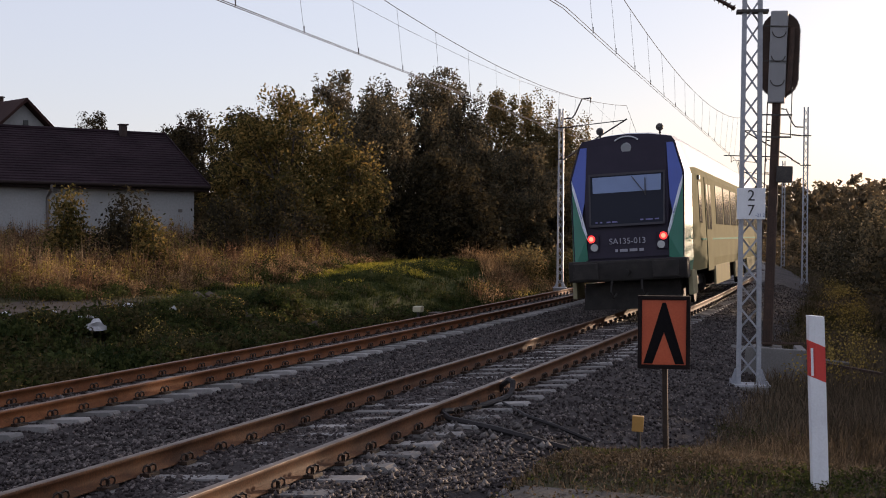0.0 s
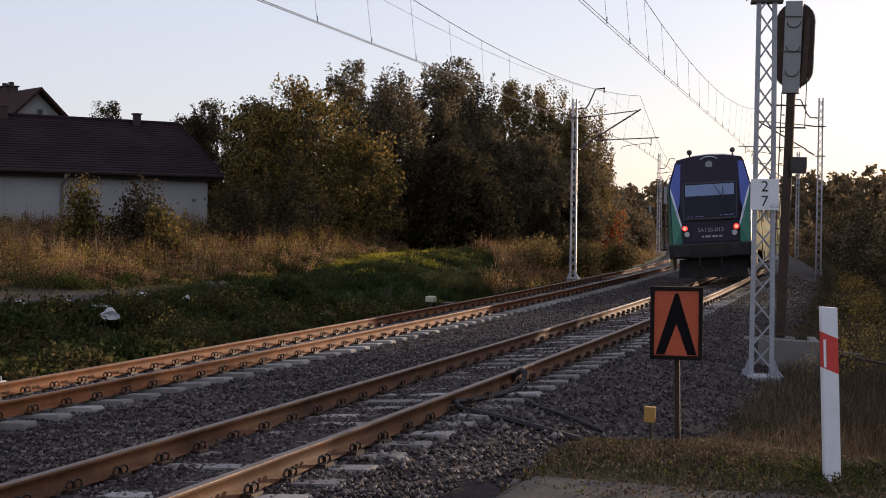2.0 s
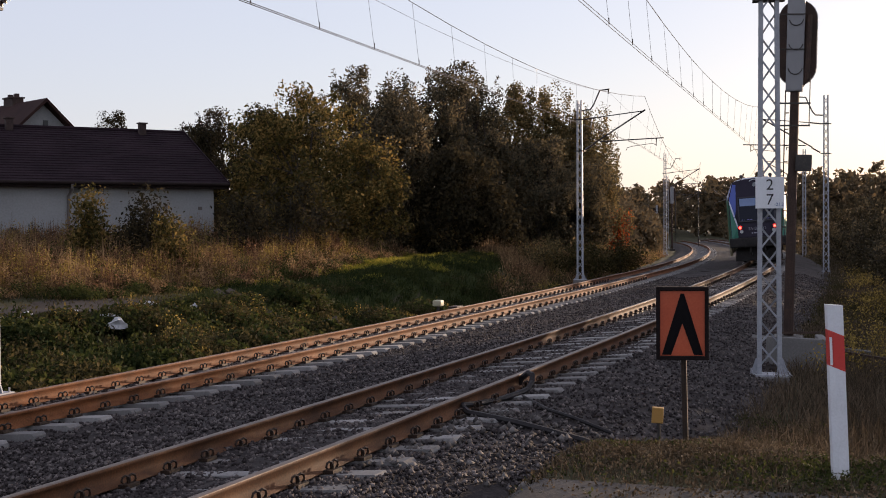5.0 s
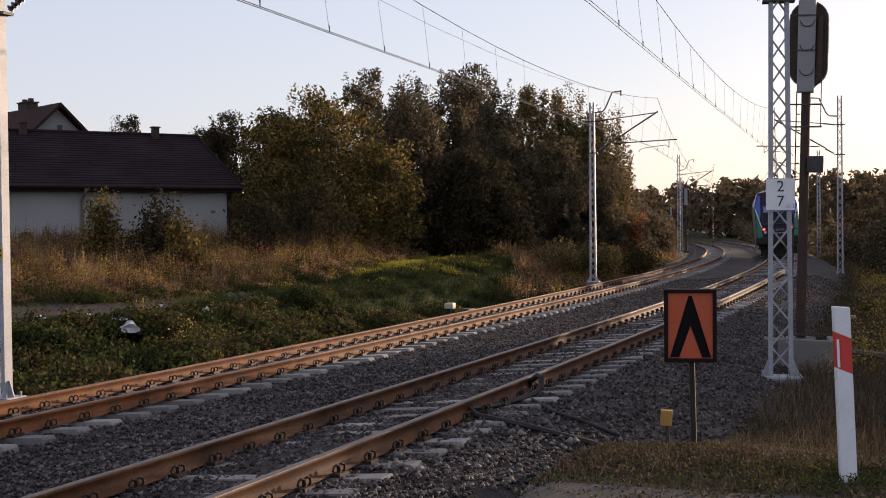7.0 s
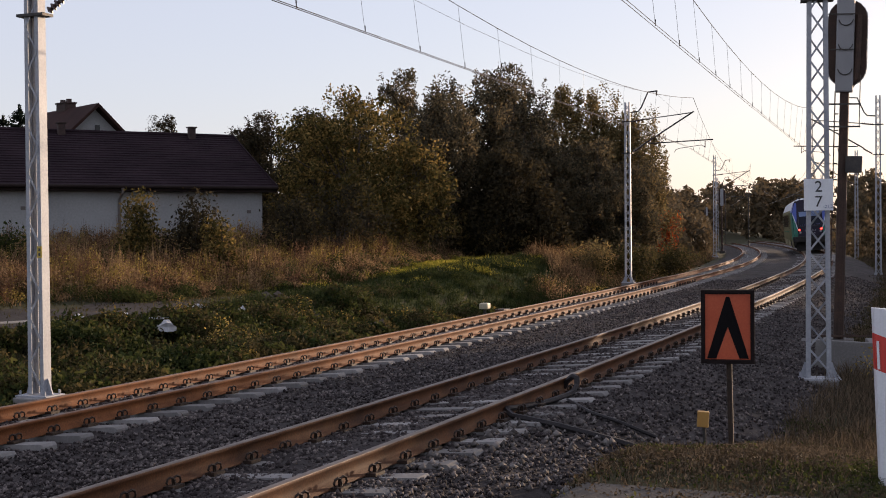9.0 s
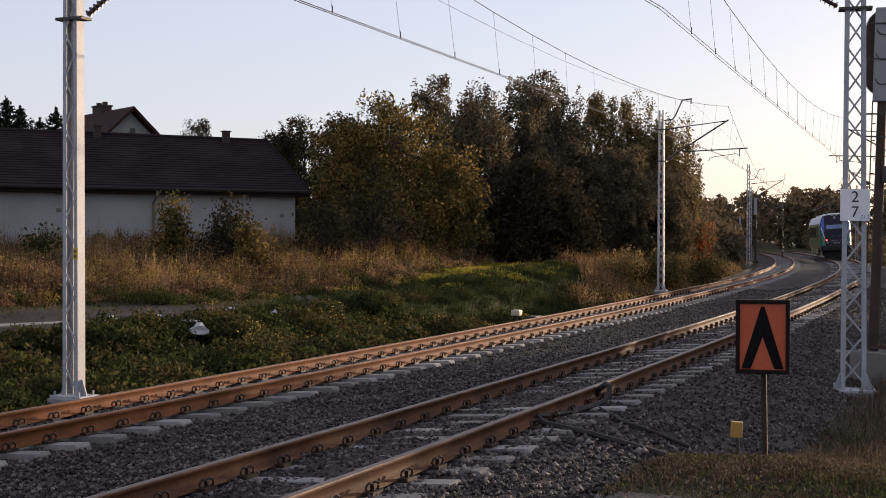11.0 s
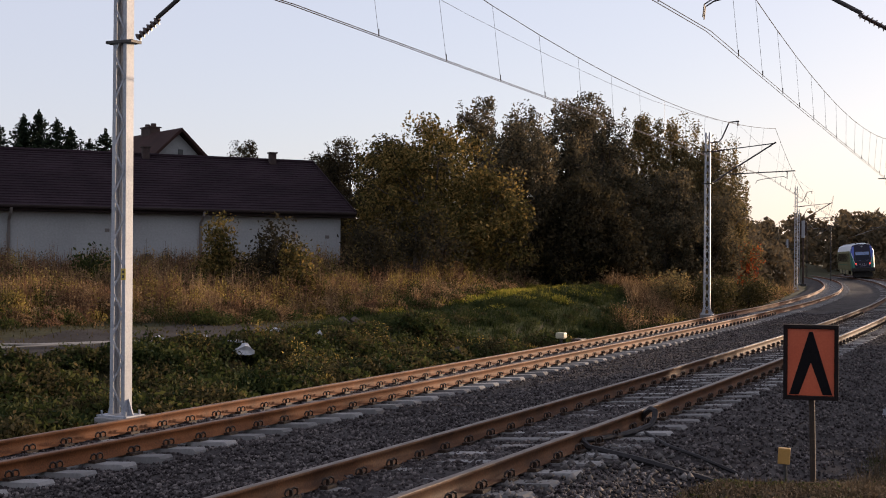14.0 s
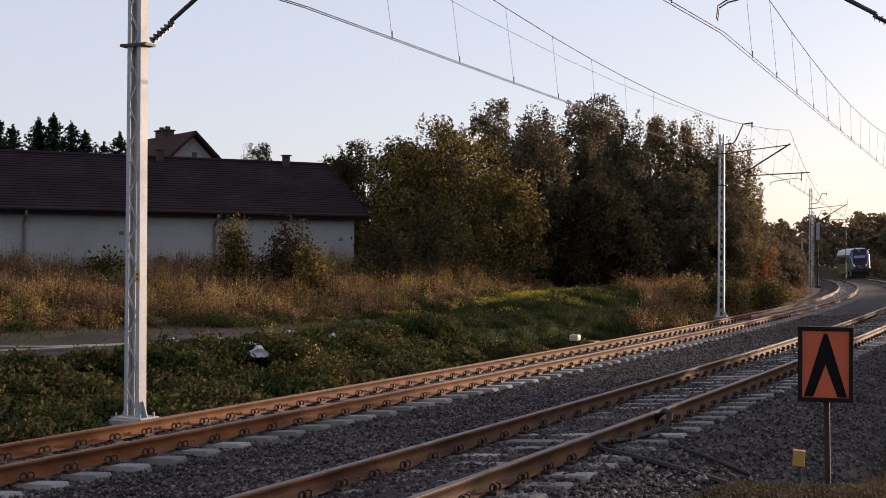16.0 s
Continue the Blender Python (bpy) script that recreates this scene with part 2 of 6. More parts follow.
def ground_z(x, y):
    x, y = np.asarray(x, float), np.asarray(y, float)
    s, lat = s_lat(x, y)
    z = np.interp(lat, PROFILE_LAT, PROFILE_Z) + grade(s)
    z = z + 0.06 * lumps(x, y, 1.7) * np.clip((abs(lat + 2) - 5) / 3, 0, 1) + 0.15 * lumps(x, y, 9) * np.clip((abs(lat + 2) - 12) / 6, 0, 1)
    # the field and wood lie on a low rise further along
    up_s, up_l = np.clip((s - 36) / 16, 0, 1), np.clip((-lat - 8.4) / 4.0, 0, 1)
    z = z + 0.62 * up_s * up_s * (3 - 2 * up_s) * up_l * np.clip((lat + 60) / 30, 0, 1)
    z = z - 0.85 * np.clip((s - 25) / 8, 0, 1) * np.clip((50 - s) / 7, 0, 1) * np.exp(-((lat + 9.7) / 1.1) ** 2)
    z = z + 0.018 * np.clip(y - 170, 0, 130)
    # the ground at the level crossing, where the camera stands
    w = np.clip((s - 10.2) / 4.5, 0, 1)
    w = w * w * (3 - 2 * w)
    near = -0.10 + 0.015 * lumps(x, y, 0.7)
    rightward = np.clip((lat - 1.9) / 0.6, 0, 1)
    z = np.where(lat > 0, near * (1 - w) * rightward + z * (1 - (1 - w) * rightward), z)
    return z


def gz(x, y):
    return float(ground_z(np.array([x]), np.array([y]))[0])


def spread(lo, hi, n, centre, power=2.2):
    u = np.linspace(-1, 1, n)
    v = np.sign(u) * abs(u) ** power
    return np.where(v < 0, centre + v * (centre - lo), centre + v * (hi - centre))


def build_ground():
    gx, gy = spread(-900, 900, 330, 2.0, 3.0), spread(-300, 2500, 360, 22.0, 3.2)
    X, Y = np.meshgrid(gx, gy)
    Z = ground_z(X, Y)
    nx, ny = len(gx), len(gy)
    i, j = np.meshgrid(np.arange(nx - 1), np.arange(ny - 1))
    a = (j * nx + i).ravel()
    faces = np.stack([a, a + 1, a + nx + 1, a + nx], -1)
    cx, cy = ((X[:-1, :-1] + X[1:, 1:]) / 2).ravel(), ((Y[:-1, :-1] + Y[1:, 1:]) / 2).ravel()
    me = tri_mesh("ground", np.stack([X.ravel(), Y.ravel(), Z.ravel()], -1), faces, [M_SOIL])
    me.polygons.foreach_set("use_smooth", [True] * len(me.polygons))
    tagged(new("ground", me), "uneven grassy earth beside the railway", "ground", kind="structure")


def sheet_on_line(name, s0, s1, ds, lats, zf, material, label, category, wobble=0.0):
    ss = np.arange(s0, s1 + ds / 2, ds)
    S_, L_ = np.meshgrid(ss, np.array(lats, float))
    if wobble:
        edge = (np.arange(len(lats)) == 0) | (np.arange(len(lats)) == len(lats) - 1)
        L_ = L_ + np.where(edge[:, None], wobble * lumps(S_, L_ * 3, 1.3), 0)
    X, Y = line(S_, L_)
    Z = zf(S_, L_, X, Y)
    n = len(ss)
    i, j = np.meshgrid(np.arange(n - 1), np.arange(len(lats) - 1))
    a = (j * n + i).ravel()
    me = tri_mesh(name, np.stack([X.ravel(), Y.ravel(), Z.ravel()], -1), np.stack([a, a + n, a + n + 1, a + 1], -1)[:, ::-1], material)
    me.polygons.foreach_set("use_smooth", [True] * len(me.polygons))
    return tagged(new(name, me), label, category, kind="structure")


BED_LAT = [-7.2, -6.7, -6.3, -5.6, -4.72, -3.9, -3.2, -2.6, -2.2, -1.7, -1.2, -0.6, 0, 0.6, 1.15, 1.5, 2.1, 2.7, 3.3, 4.0, 4.6]
BED_Z = [-0.72, -0.55, -0.45, -0.44, -0.41, -0.38, -0.36, -0.37, -0.36, -0.29, -0.258, -0.226, -0.189, -0.152, -0.124, -0.135, -0.22, -0.42, -0.60, -0.74, -0.88]


def bed_z(S_, L_):
    return np.interp(L_, BED_LAT, BED_Z)


def build_ballast():
    def zf(S_, L_, X, Y):
        z = bed_z(S_, L_) + grade(S_) - 0.006 + 0.022 * lumps(X, Y, 0.23) + 0.02 * lumps(X, Y, 0.9)
        sink = np.clip((9.5 - S_) / 1.5, 0, 1) * np.clip(L_ - 1.9, 0, 1)
        return z - sink * 0.6
    lats = np.concatenate([np.arange(-7.2, 4.61, 0.17)])
    sheet_on_line("ballast_bed", 4.0, 60, 0.17, lats, zf, M_BALLAST, "grey crushed-stone ballast bed under both tracks", "ballast")
    sheet_on_line("ballast_bed", -20, 4.0, 0.5, lats[lats < 2.0][::2], lambda S_, L_, X, Y: zf(S_, L_, X, Y) - 0.02, M_BALLAST, "grey crushed-stone ballast bed under both tracks", "ballast")
    sheet_on_line("ballast_bed", 60, 330, 1.0, lats[lats < 3.1][::3], zf, M_BALLAST, "grey crushed-stone ballast bed under both tracks", "ballast")
    # loose stones
    rng = np.random.default_rng(5)
    n = 112000
    s = 6.5 + 46 * rng.random(n) ** 1.9
    lat = -7.0 + 11.4 * rng.random(n)
    keep = (lat < 2.0) | (s > 9.5)
    s, lat = s[keep], lat[keep]
    n = len(s)
    x, y = line(s, lat)
    size = 0.011 + 0.018 * rng.random(n) ** 1.8
    # a stone lies proud of the bed, but not on the sleepers
    z = bed_z(s, lat) + 0.022 * lumps(x, y, 0.23) + 0.02 * lumps(x, y, 0.9) + 0.45 * size
    z = np.where((abs(lat) < 1.3) | (abs(lat + GAP) < 1.3), z - 0.012, z)
    base = np.array([[1, 0, 0], [-1, 0, 0], [0, 1, 0], [0, -1, 0], [0, 0, 1], [0, 0, -1]], float)
    tri = np.array([[0, 2, 4], [2, 1, 4], [1, 3, 4], [3, 0, 4], [2, 0, 5], [1, 2, 5], [3, 1, 5], [0, 3, 5]])
    q = rng.normal(size=(n, 4))
    q /= np.linalg.norm(q, axis=1, keepdims=True)
    w, a, b, c = q.T
    R = np.stack([np.stack([1 - 2 * (b * b + c * c), 2 * (a * b - w * c), 2 * (a * c + w * b)], -1),
                  np.stack([2 * (a * b + w * c), 1 - 2 * (a * a + c * c), 2 * (b * c - w * a)], -1),
                  np.stack([2 * (a * c - w * b), 2 * (b * c + w * a), 1 - 2 * (a * a + b * b)], -1)], -2)
    shape = base[None] * (0.7 + 0.6 * rng.random((n, 6, 1))) * size[:, None, None]
    v = np.einsum("nij,nkj->nki", R, shape) + np.stack([x, y, z], -1)[:, None]
    f = (np.arange(n) * 6)[:, None, None] + tri[None]
    me = tri_mesh("ballast_stones", v.reshape(-1, 3), f.reshape(-1, 3), M_STONE)
    tagged(new("ballast_stones", me), "loose angular grey ballast stones between the rails", "stones", kind="stuff")


# ------------------------------------------------------------ tracks


def cant_point(axis_lat, cant, z0, off, up=0.0):
    """lat and z of a point off metres right of the track's axis on the canted track."""
    return axis_lat + off, z0 + off / 1.5 * cant + up


RAIL_PROFILE = [(-0.07, -0.172), (-0.07, -0.160), (-0.012, -0.142), (-0.009, -0.045), (-0.034, -0.034), (-0.036, -0.006), (-0.028, 0.0),
                (0.028, 0.0), (0.036, -0.006), (0.034, -0.034), (0.009, -0.045), (0.012, -0.142), (0.07, -0.160), (0.07, -0.172)]


def rail_mesh(axis_lat, cant, z0, off, rust):
    ss = np.concatenate([np.arange(-20, 60, 0.5), np.arange(60, 330, 1.5)])
    prof = np.array(RAIL_PROFILE)
    k = len(prof)
    lat = axis_lat + off + prof[:, 0]
    z = z0 + off / 1.5 * cant + prof[:, 1]
    S_, L_ = np.meshgrid(ss, lat, indexing="ij")
    X, Y = line(S_, L_)
    Z = np.broadcast_to(z, X.shape) + grade(S_)
    i, j = np.meshgrid(np.arange(len(ss) - 1), np.arange(k - 1), indexing="ij")
    a = (i * k + j).ravel()
    faces = np.stack([a, a + 1, a + k + 1, a + k], -1)
    idx = np.where(np.isin(j.ravel(), (5, 6, 7)), 1, 0)
    return tri_mesh("rail", np.stack([X.ravel(), Y.ravel(), Z.ravel()], -1), faces, [rust, M_RUSTTOP if rust is M_RUST else M_RAILTOP], idx)


def sleeper_mesh():
    bm = BM()
    # waisted concrete sleeper: wide bearing ends, lower middle
    xs = [-1.3, -1.27, -0.45, 0.45, 1.27, 1.3]
    top = [-0.215, -0.185, -0.190, -0.190, -0.185, -0.215]
    wid = [0.10, 0.11, 0.10, 0.10, 0.11, 0.10]
    rings = []
    for x, t, w in zip(xs, top, wid):
        rings.append([bm.verts.new(v) for v in ((x, -w - 0.03, -0.36), (x, -w, t), (x, w, t), (x, w + 0.03, -0.36))])
    for a, b in zip(rings, rings[1:]):
        for k in range(3):
            bm.faces.new((a[k], a[k + 1], b[k + 1], b[k]))
    bm.faces.new(rings[0])
    bm.faces.new(rings[-1][::-1])
    bmesh.ops.recalc_face_normals(bm, faces=bm.faces)
    me = bpy.data.meshes.new("sleeper")
    bm.to_mesh(me)
    bm.free()
    me.materials.append(M_CONC)
    return me


def clip_mesh():
    """A bent spring clip of two round loops on a base pad."""
    bm = BM()
    for y0 in (-0.045, 0.045):
        pts = [(0.0, y0 + 0.035 * math.cos(a), 0.03 + 0.045 * math.sin(a)) for a in np.linspace(-0.6, math.pi + 0.6, 7)]
        tube(bm, [(0.015 * math.sin(i), y, z) for i, (x, y, z) in enumerate(pts)], 0.011, 4)
    box(bm, (0.09, 0.17, 0.03), (0.0, 0, -0.005))
    rod(bm, (0.0, 0, 0), (0.0, 0, 0.055), 0.018, seg=6)
    me = bpy.data.meshes.new("rail_clip")
    bm.to_mesh(me)
    bm.free()
    me.materials.append(M_CLIP)
    return me


def build_track(label, axis_lat, cant, z0, phase, rust):
    track = thing("railway_track", label, "railway track")
    for off in (-0.7535, 0.7535):
        part("rail", rail_mesh(axis_lat, cant, z0, off, rust), None, track, "rust-brown steel rail with a worn bright head")
    sl, cl = sleeper_mesh(), clip_mesh()
    tilt = math.degrees(math.atan2(cant, 1.5))
    first = math.ceil((5.0 - phase) / 0.6)
    stock_v, stock_f = [], []
    for k in range(first, first + 440):
        s = phase + 0.6 * k
        x, y = line(s, axis_lat)
        m = pose(float(x), float(y), z0 + float(grade(s)), 0, -tilt, heading(s))
        if k < first + 120:
            ob = new("sleeper", sl)
            ob.matrix_world = m
            ob.parent = track
            if k < first + 75:
                for off in (-0.7535, 0.7535):
                    for side in (-1, 1):
                        c = new("rail_clip", cl)
                        c.matrix_world = m @ pose(off + side * 0.105, 0, -0.165)
                        c.parent = track
        else:
            b = len(stock_v) 
            stock_v += [m @ Vector(v) for v in ((-1.3, -0.12, -0.19), (1.3, -0.12, -0.19), (1.3, 0.12, -0.19), (-1.3, 0.12, -0.19), (-1.3, -0.14, -0.33), (1.3, -0.14, -0.33), (1.3, 0.14, -0.33), (-1.3, 0.14, -0.33))]
            stock_f += [(b, b + 1, b + 2, b + 3), (b + 4, b + 5, b + 1, b), (b + 5, b + 6, b + 2, b + 1), (b + 6, b + 7, b + 3, b + 2), (b + 7, b + 4, b, b + 3)]
    tagged(part("far_sleeper", mesh_of("far_sleeper", stock_v, stock_f, M_CONC), None, track), kind="stuff")
    return track


build_ground()
# ------------------------------------------------------------ overhead line


def lattice_mast(base_w, top_w, height, label, group):
    """A tapering mast of two channels joined by zigzag bars, on a base plate with a concrete foot."""
    mast = thing("catenary_mast", label, "catenary mast", group=group)
    for side in (-1, 1):
        bm = BM()
        b, t = side * base_w / 2, side * top_w / 2
        sec = [(0, -0.083), (-0.066, -0.083), (-0.066, -0.071), (-0.012, -0.071), (-0.012, 0.071), (-0.066, 0.071), (-0.066, 0.083), (0, 0.083)]
        lo = [bm.verts.new((b + side * x, y, 0.03)) for x, y in sec]
        hi = [bm.verts.new((t + side * x, y, height)) for x, y in sec]
        for i in range(8):
            bm.faces.new((lo[i], lo[(i + 1) % 8], hi[(i + 1) % 8], hi[i]))
        bm.faces.new(hi)
        bmesh.ops.recalc_face_normals(bm, faces=bm.faces)
        part("channel", bm, M_GALV, mast)
    for dy in (-0.088, 0.088):
        n = max(8, int(height / 0.36))
        for i in range(n):
            z0, z1 = 0.12 + (height - 0.2) * i / n, 0.12 + (height - 0.2) * (i + 1) / n
            for sgn in ((1,) if dy < 0 else (-1,)):
                w0 = (base_w + (top_w - base_w) * z0 / height) / 2 - 0.03
                w1 = (base_w + (top_w - base_w) * z1 / height) / 2 - 0.03
                d = sgn if i % 2 else -sgn
                part("lattice_bar", rod_box(BM(), (-d * w0, dy, z0), (d * w1, dy, z1), 0.028, 0.008), M_GALV, mast)
    bm = BM()
    box(bm, (base_w + 0.28, 0.42, 0.025), (0, 0, 0.012), bevel=0.004)
    for sx in (-1, 1):
        prism(bm, [(sx * (base_w / 2), 0.02), (sx * (base_w / 2 + 0.10), 0.02), (sx * (base_w / 2 + 0.02), 0.26), (sx * base_w / 2, 0.26)][::sx], 0.02)
        for sy in (-1, 1):
            rod(bm, (sx * (base_w / 2 + 0.08), sy * 0.16, 0.02), (sx * (base_w / 2 + 0.08), sy * 0.16, 0.09), 0.016, seg=6)
    part("base_plate", bm, M_GALV, mast)
    bm = BM()
    box(bm, (base_w + 0.22, 0.6, 1.0), (0, 0, -0.5), bevel=0.02)
    part("foundation", bm, M_CONC, mast)
    return mast


def rod_box(bm, a, b, w, d):
    """A straight bar of rectangular section w by d."""
    a, b = Vector(a), Vector(b)
    v = b - a
    z = v.normalized()
    x = Vector((1, 0, 0)) - z * z.x
    x = x.normalized() if x.length > 0.2 else (Vector((0, 0, 1)) - z * z.z).normalized()
    y = z.cross(x)
    m = Matrix((x, y, z)).transposed().to_4x4()
    box(bm, (w, d, v.length), (a + b) / 2, m)
    return bm


def insulator(bm, a, b, n=6, r=0.065):
    a, b = Vector(a), Vector(b)
    rod(bm, a, b, 0.03, seg=8)
    for i in range(n):
        p, q = a.lerp(b, (i + 0.3) / n), a.lerp(b, (i + 0.62) / n)
        rod(bm, p, q, r, r * 0.55, seg=10)


def cantilever(mast, side, reach, z_low=5.75, z_top=7.15, z_tip=7.45, horn=True, zt=6.15, push=False):
    """Tie bar, strut with insulators, stay tube and steady arm, reaching side*reach from the mast, in the mast's space."""
    tip = (side * reach, 0, z_tip)
    bm = BM()
    insulator(bm, (side * 0.22, 0, z_top), (side * 0.75, 0, z_top + (z_tip - z_top) * 0.25))
    part("insulator", bm, M_INSUL, mast, "brown ribbed porcelain insulator")
    bm = BM()
    insulator(bm, (side * 0.26, 0, z_low + 0.05), (side * 0.66, 0, z_low + 0.05 + 0.46 * (z_tip - z_low) / reach * 0.9))
    part("insulator", bm, M_INSUL, mast, "brown ribbed porcelain insulator")
    bm = BM()
    rod(bm, (side * 0.72, 0, z_top + (z_tip - z_top) * 0.24), tip, 0.022)
    part("tie_bar", bm, M_DARKST, mast)
    bm = BM()
    k = (z_tip - z_low - 0.05) / (reach - 0.2)
    rod(bm, (side * 0.62, 0, z_low + 0.05 + k * 0.42), (side * (reach + 0.08), 0, z_tip + 0.05), 0.034)
    part("strut", bm, M_DARKST, mast)
    bm = BM()
    x0 = (zt - z_low - 0.05) / k + 0.2
    rod(bm, (side * max(x0, 0.9), 0, zt), (side * (reach + 0.9), 0, zt + 0.1), 0.025)
    if push:
        h = reach - 0.04
        rod(bm, (side * (h - 1.35), 0, zt), (side * (h - 1.35), 0, zt - 0.32), 0.02)
        for dy in (-0.05, 0.05):
            tube(bm, [(side * (h - 1.35), dy, zt - 0.26), (side * (h - 1.2), dy, zt - 0.2), (side * (h - 0.15), dy + dy, zt - 0.42), (side * (h - 0.02), 2 * dy, zt - 0.5), (side * h, 2 * dy, zt - 0.7)], 0.013, 5)
        part("steady_arm", bm, M_DARKST, mast)
    else:
        rod(bm, (side * (reach + 0.55), 0, zt + 0.07), (side * (reach + 0.55), 0, zt - 0.25), 0.018)
        tube(bm, [(side * (reach + 0.55), 0, zt - 0.22), (side * (reach + 0.4), 0, zt - 0.13), (side * (reach - 0.5), 0, zt - 0.24), (side * (reach - 0.72), 0, zt - 0.3), (side * (reach - 0.78), 0, zt - 0.42)], 0.014, 5)
        part("steady_arm", bm, M_DARKST, mast)
    for zz in (z_low, z_top):
        part("clamp", rod_box(BM(), (-0.24, 0, zz), (0.24, 0, zz), 0.04, 0.24), M_DARKST, mast)
    if horn:
        bm = BM()
        tube(bm, [(side * 0.1, 0, 7.55), (side * 0.48, 0, 7.58), (side * 0.62, 0, 7.75), (side * 0.92, 0, 8.42), (side * 1.35, 0, 8.46)], 0.035, 6)
        rod(bm, (side * 1.3, 0, 8.46), (side * 1.3, 0, 8.25), 0.03)
        part("earth_wire_horn", bm, M_DARKST, mast)


def put_mast(s, lat, z, height, label, reach, base_w=0.30, top_w=0.24, turn=0.0, group="overhead line masts", horn=True, zt=6.15, push=False, lower=0.0):
    mast = lattice_mast(base_w, top_w, height, label, group)
    mast.matrix_world = on_line(s, lat, z + float(grade(s)), turn)
    side = -1 if lat > 0 else 1
    cantilever(mast, side, reach, 5.75 - lower, 7.15 - lower, 7.45 - lower, horn=horn, zt=zt, push=push)
    return mast


def wire_span(bm, pts, r=0.008, seg=4):
    tube(bm, pts, r, seg)


def overhead_wire(label, supports, lat_axis, z_rail, staggers, sag=1.05, lifts=(0, 0, 0, 0, 0, 0)):
    """Messenger wire, twin contact wires and droppers, in straight spans from support to support."""
    ob = thing("overhead_wire", label, "overhead wire")
    zc, zm = z_rail + 5.33, z_rail + 7.45
    ends = [(line(s, lat_axis + staggers[i % 2]), line(s, lat_axis)) for i, s in enumerate(supports)]
    for i in range(len(supports) - 1):
        (ca, ma), (cb, mb) = ends[i], ends[i + 1]
        L = math.dist(ca, cb)
        n = max(5, int(L / 2.6))
        thick = 1.0 if supports[i] < 60 else 1.6
        bmm = BM()
        mpts, cpts = [], []
        for k in range(n + 1):
            u = k / n
            drop = 4 * sag * u * (1 - u) * (L / 42) ** 2
            fall = float(grade(supports[i] + (supports[i + 1] - supports[i]) * u))
            mpts.append((ma[0] + (mb[0] - ma[0]) * u, ma[1] + (mb[1] - ma[1]) * u, zm - drop + fall))
            cpts.append((ca[0] + (cb[0] - ca[0]) * u, ca[1] + (cb[1] - ca[1]) * u, zc - 0.03 * 4 * u * (1 - u) + fall + lifts[i] + (lifts[i + 1] - lifts[i]) * u))
        tube(bmm, mpts, 0.0095 * thick, 4)
        part("messenger_wire", bmm, M_WIRE, ob)
        nrm = Vector((cb[1] - ca[1], ca[0] - cb[0], 0)).normalized() * 0.035
        for sg in (-1, 1):
            b2 = BM()
            tube(b2, [Vector(p) + nrm * sg for p in cpts], 0.0075 * thick, 4)
            part("contact_wire", b2, M_WIRE, ob)
        for k in range(1, n):
            if supports[i] < 100:
                bmd = rod(BM(), cpts[k], mpts[k], 0.0035 * thick, seg=4)
                rod(bmd, Vector(cpts[k]), Vector(cpts[k]) + Vector((0, 0, 0.12)), 0.010, seg=5)
                part("dropper", bmd, M_WIRE, ob)
    return ob


def feeder_wire(label, pts):
    bm = BM()
    tube(bm, pts, 0.005, 4)
    tagged(part("earth_wire", bm, M_WIRE, None), label, "wire")


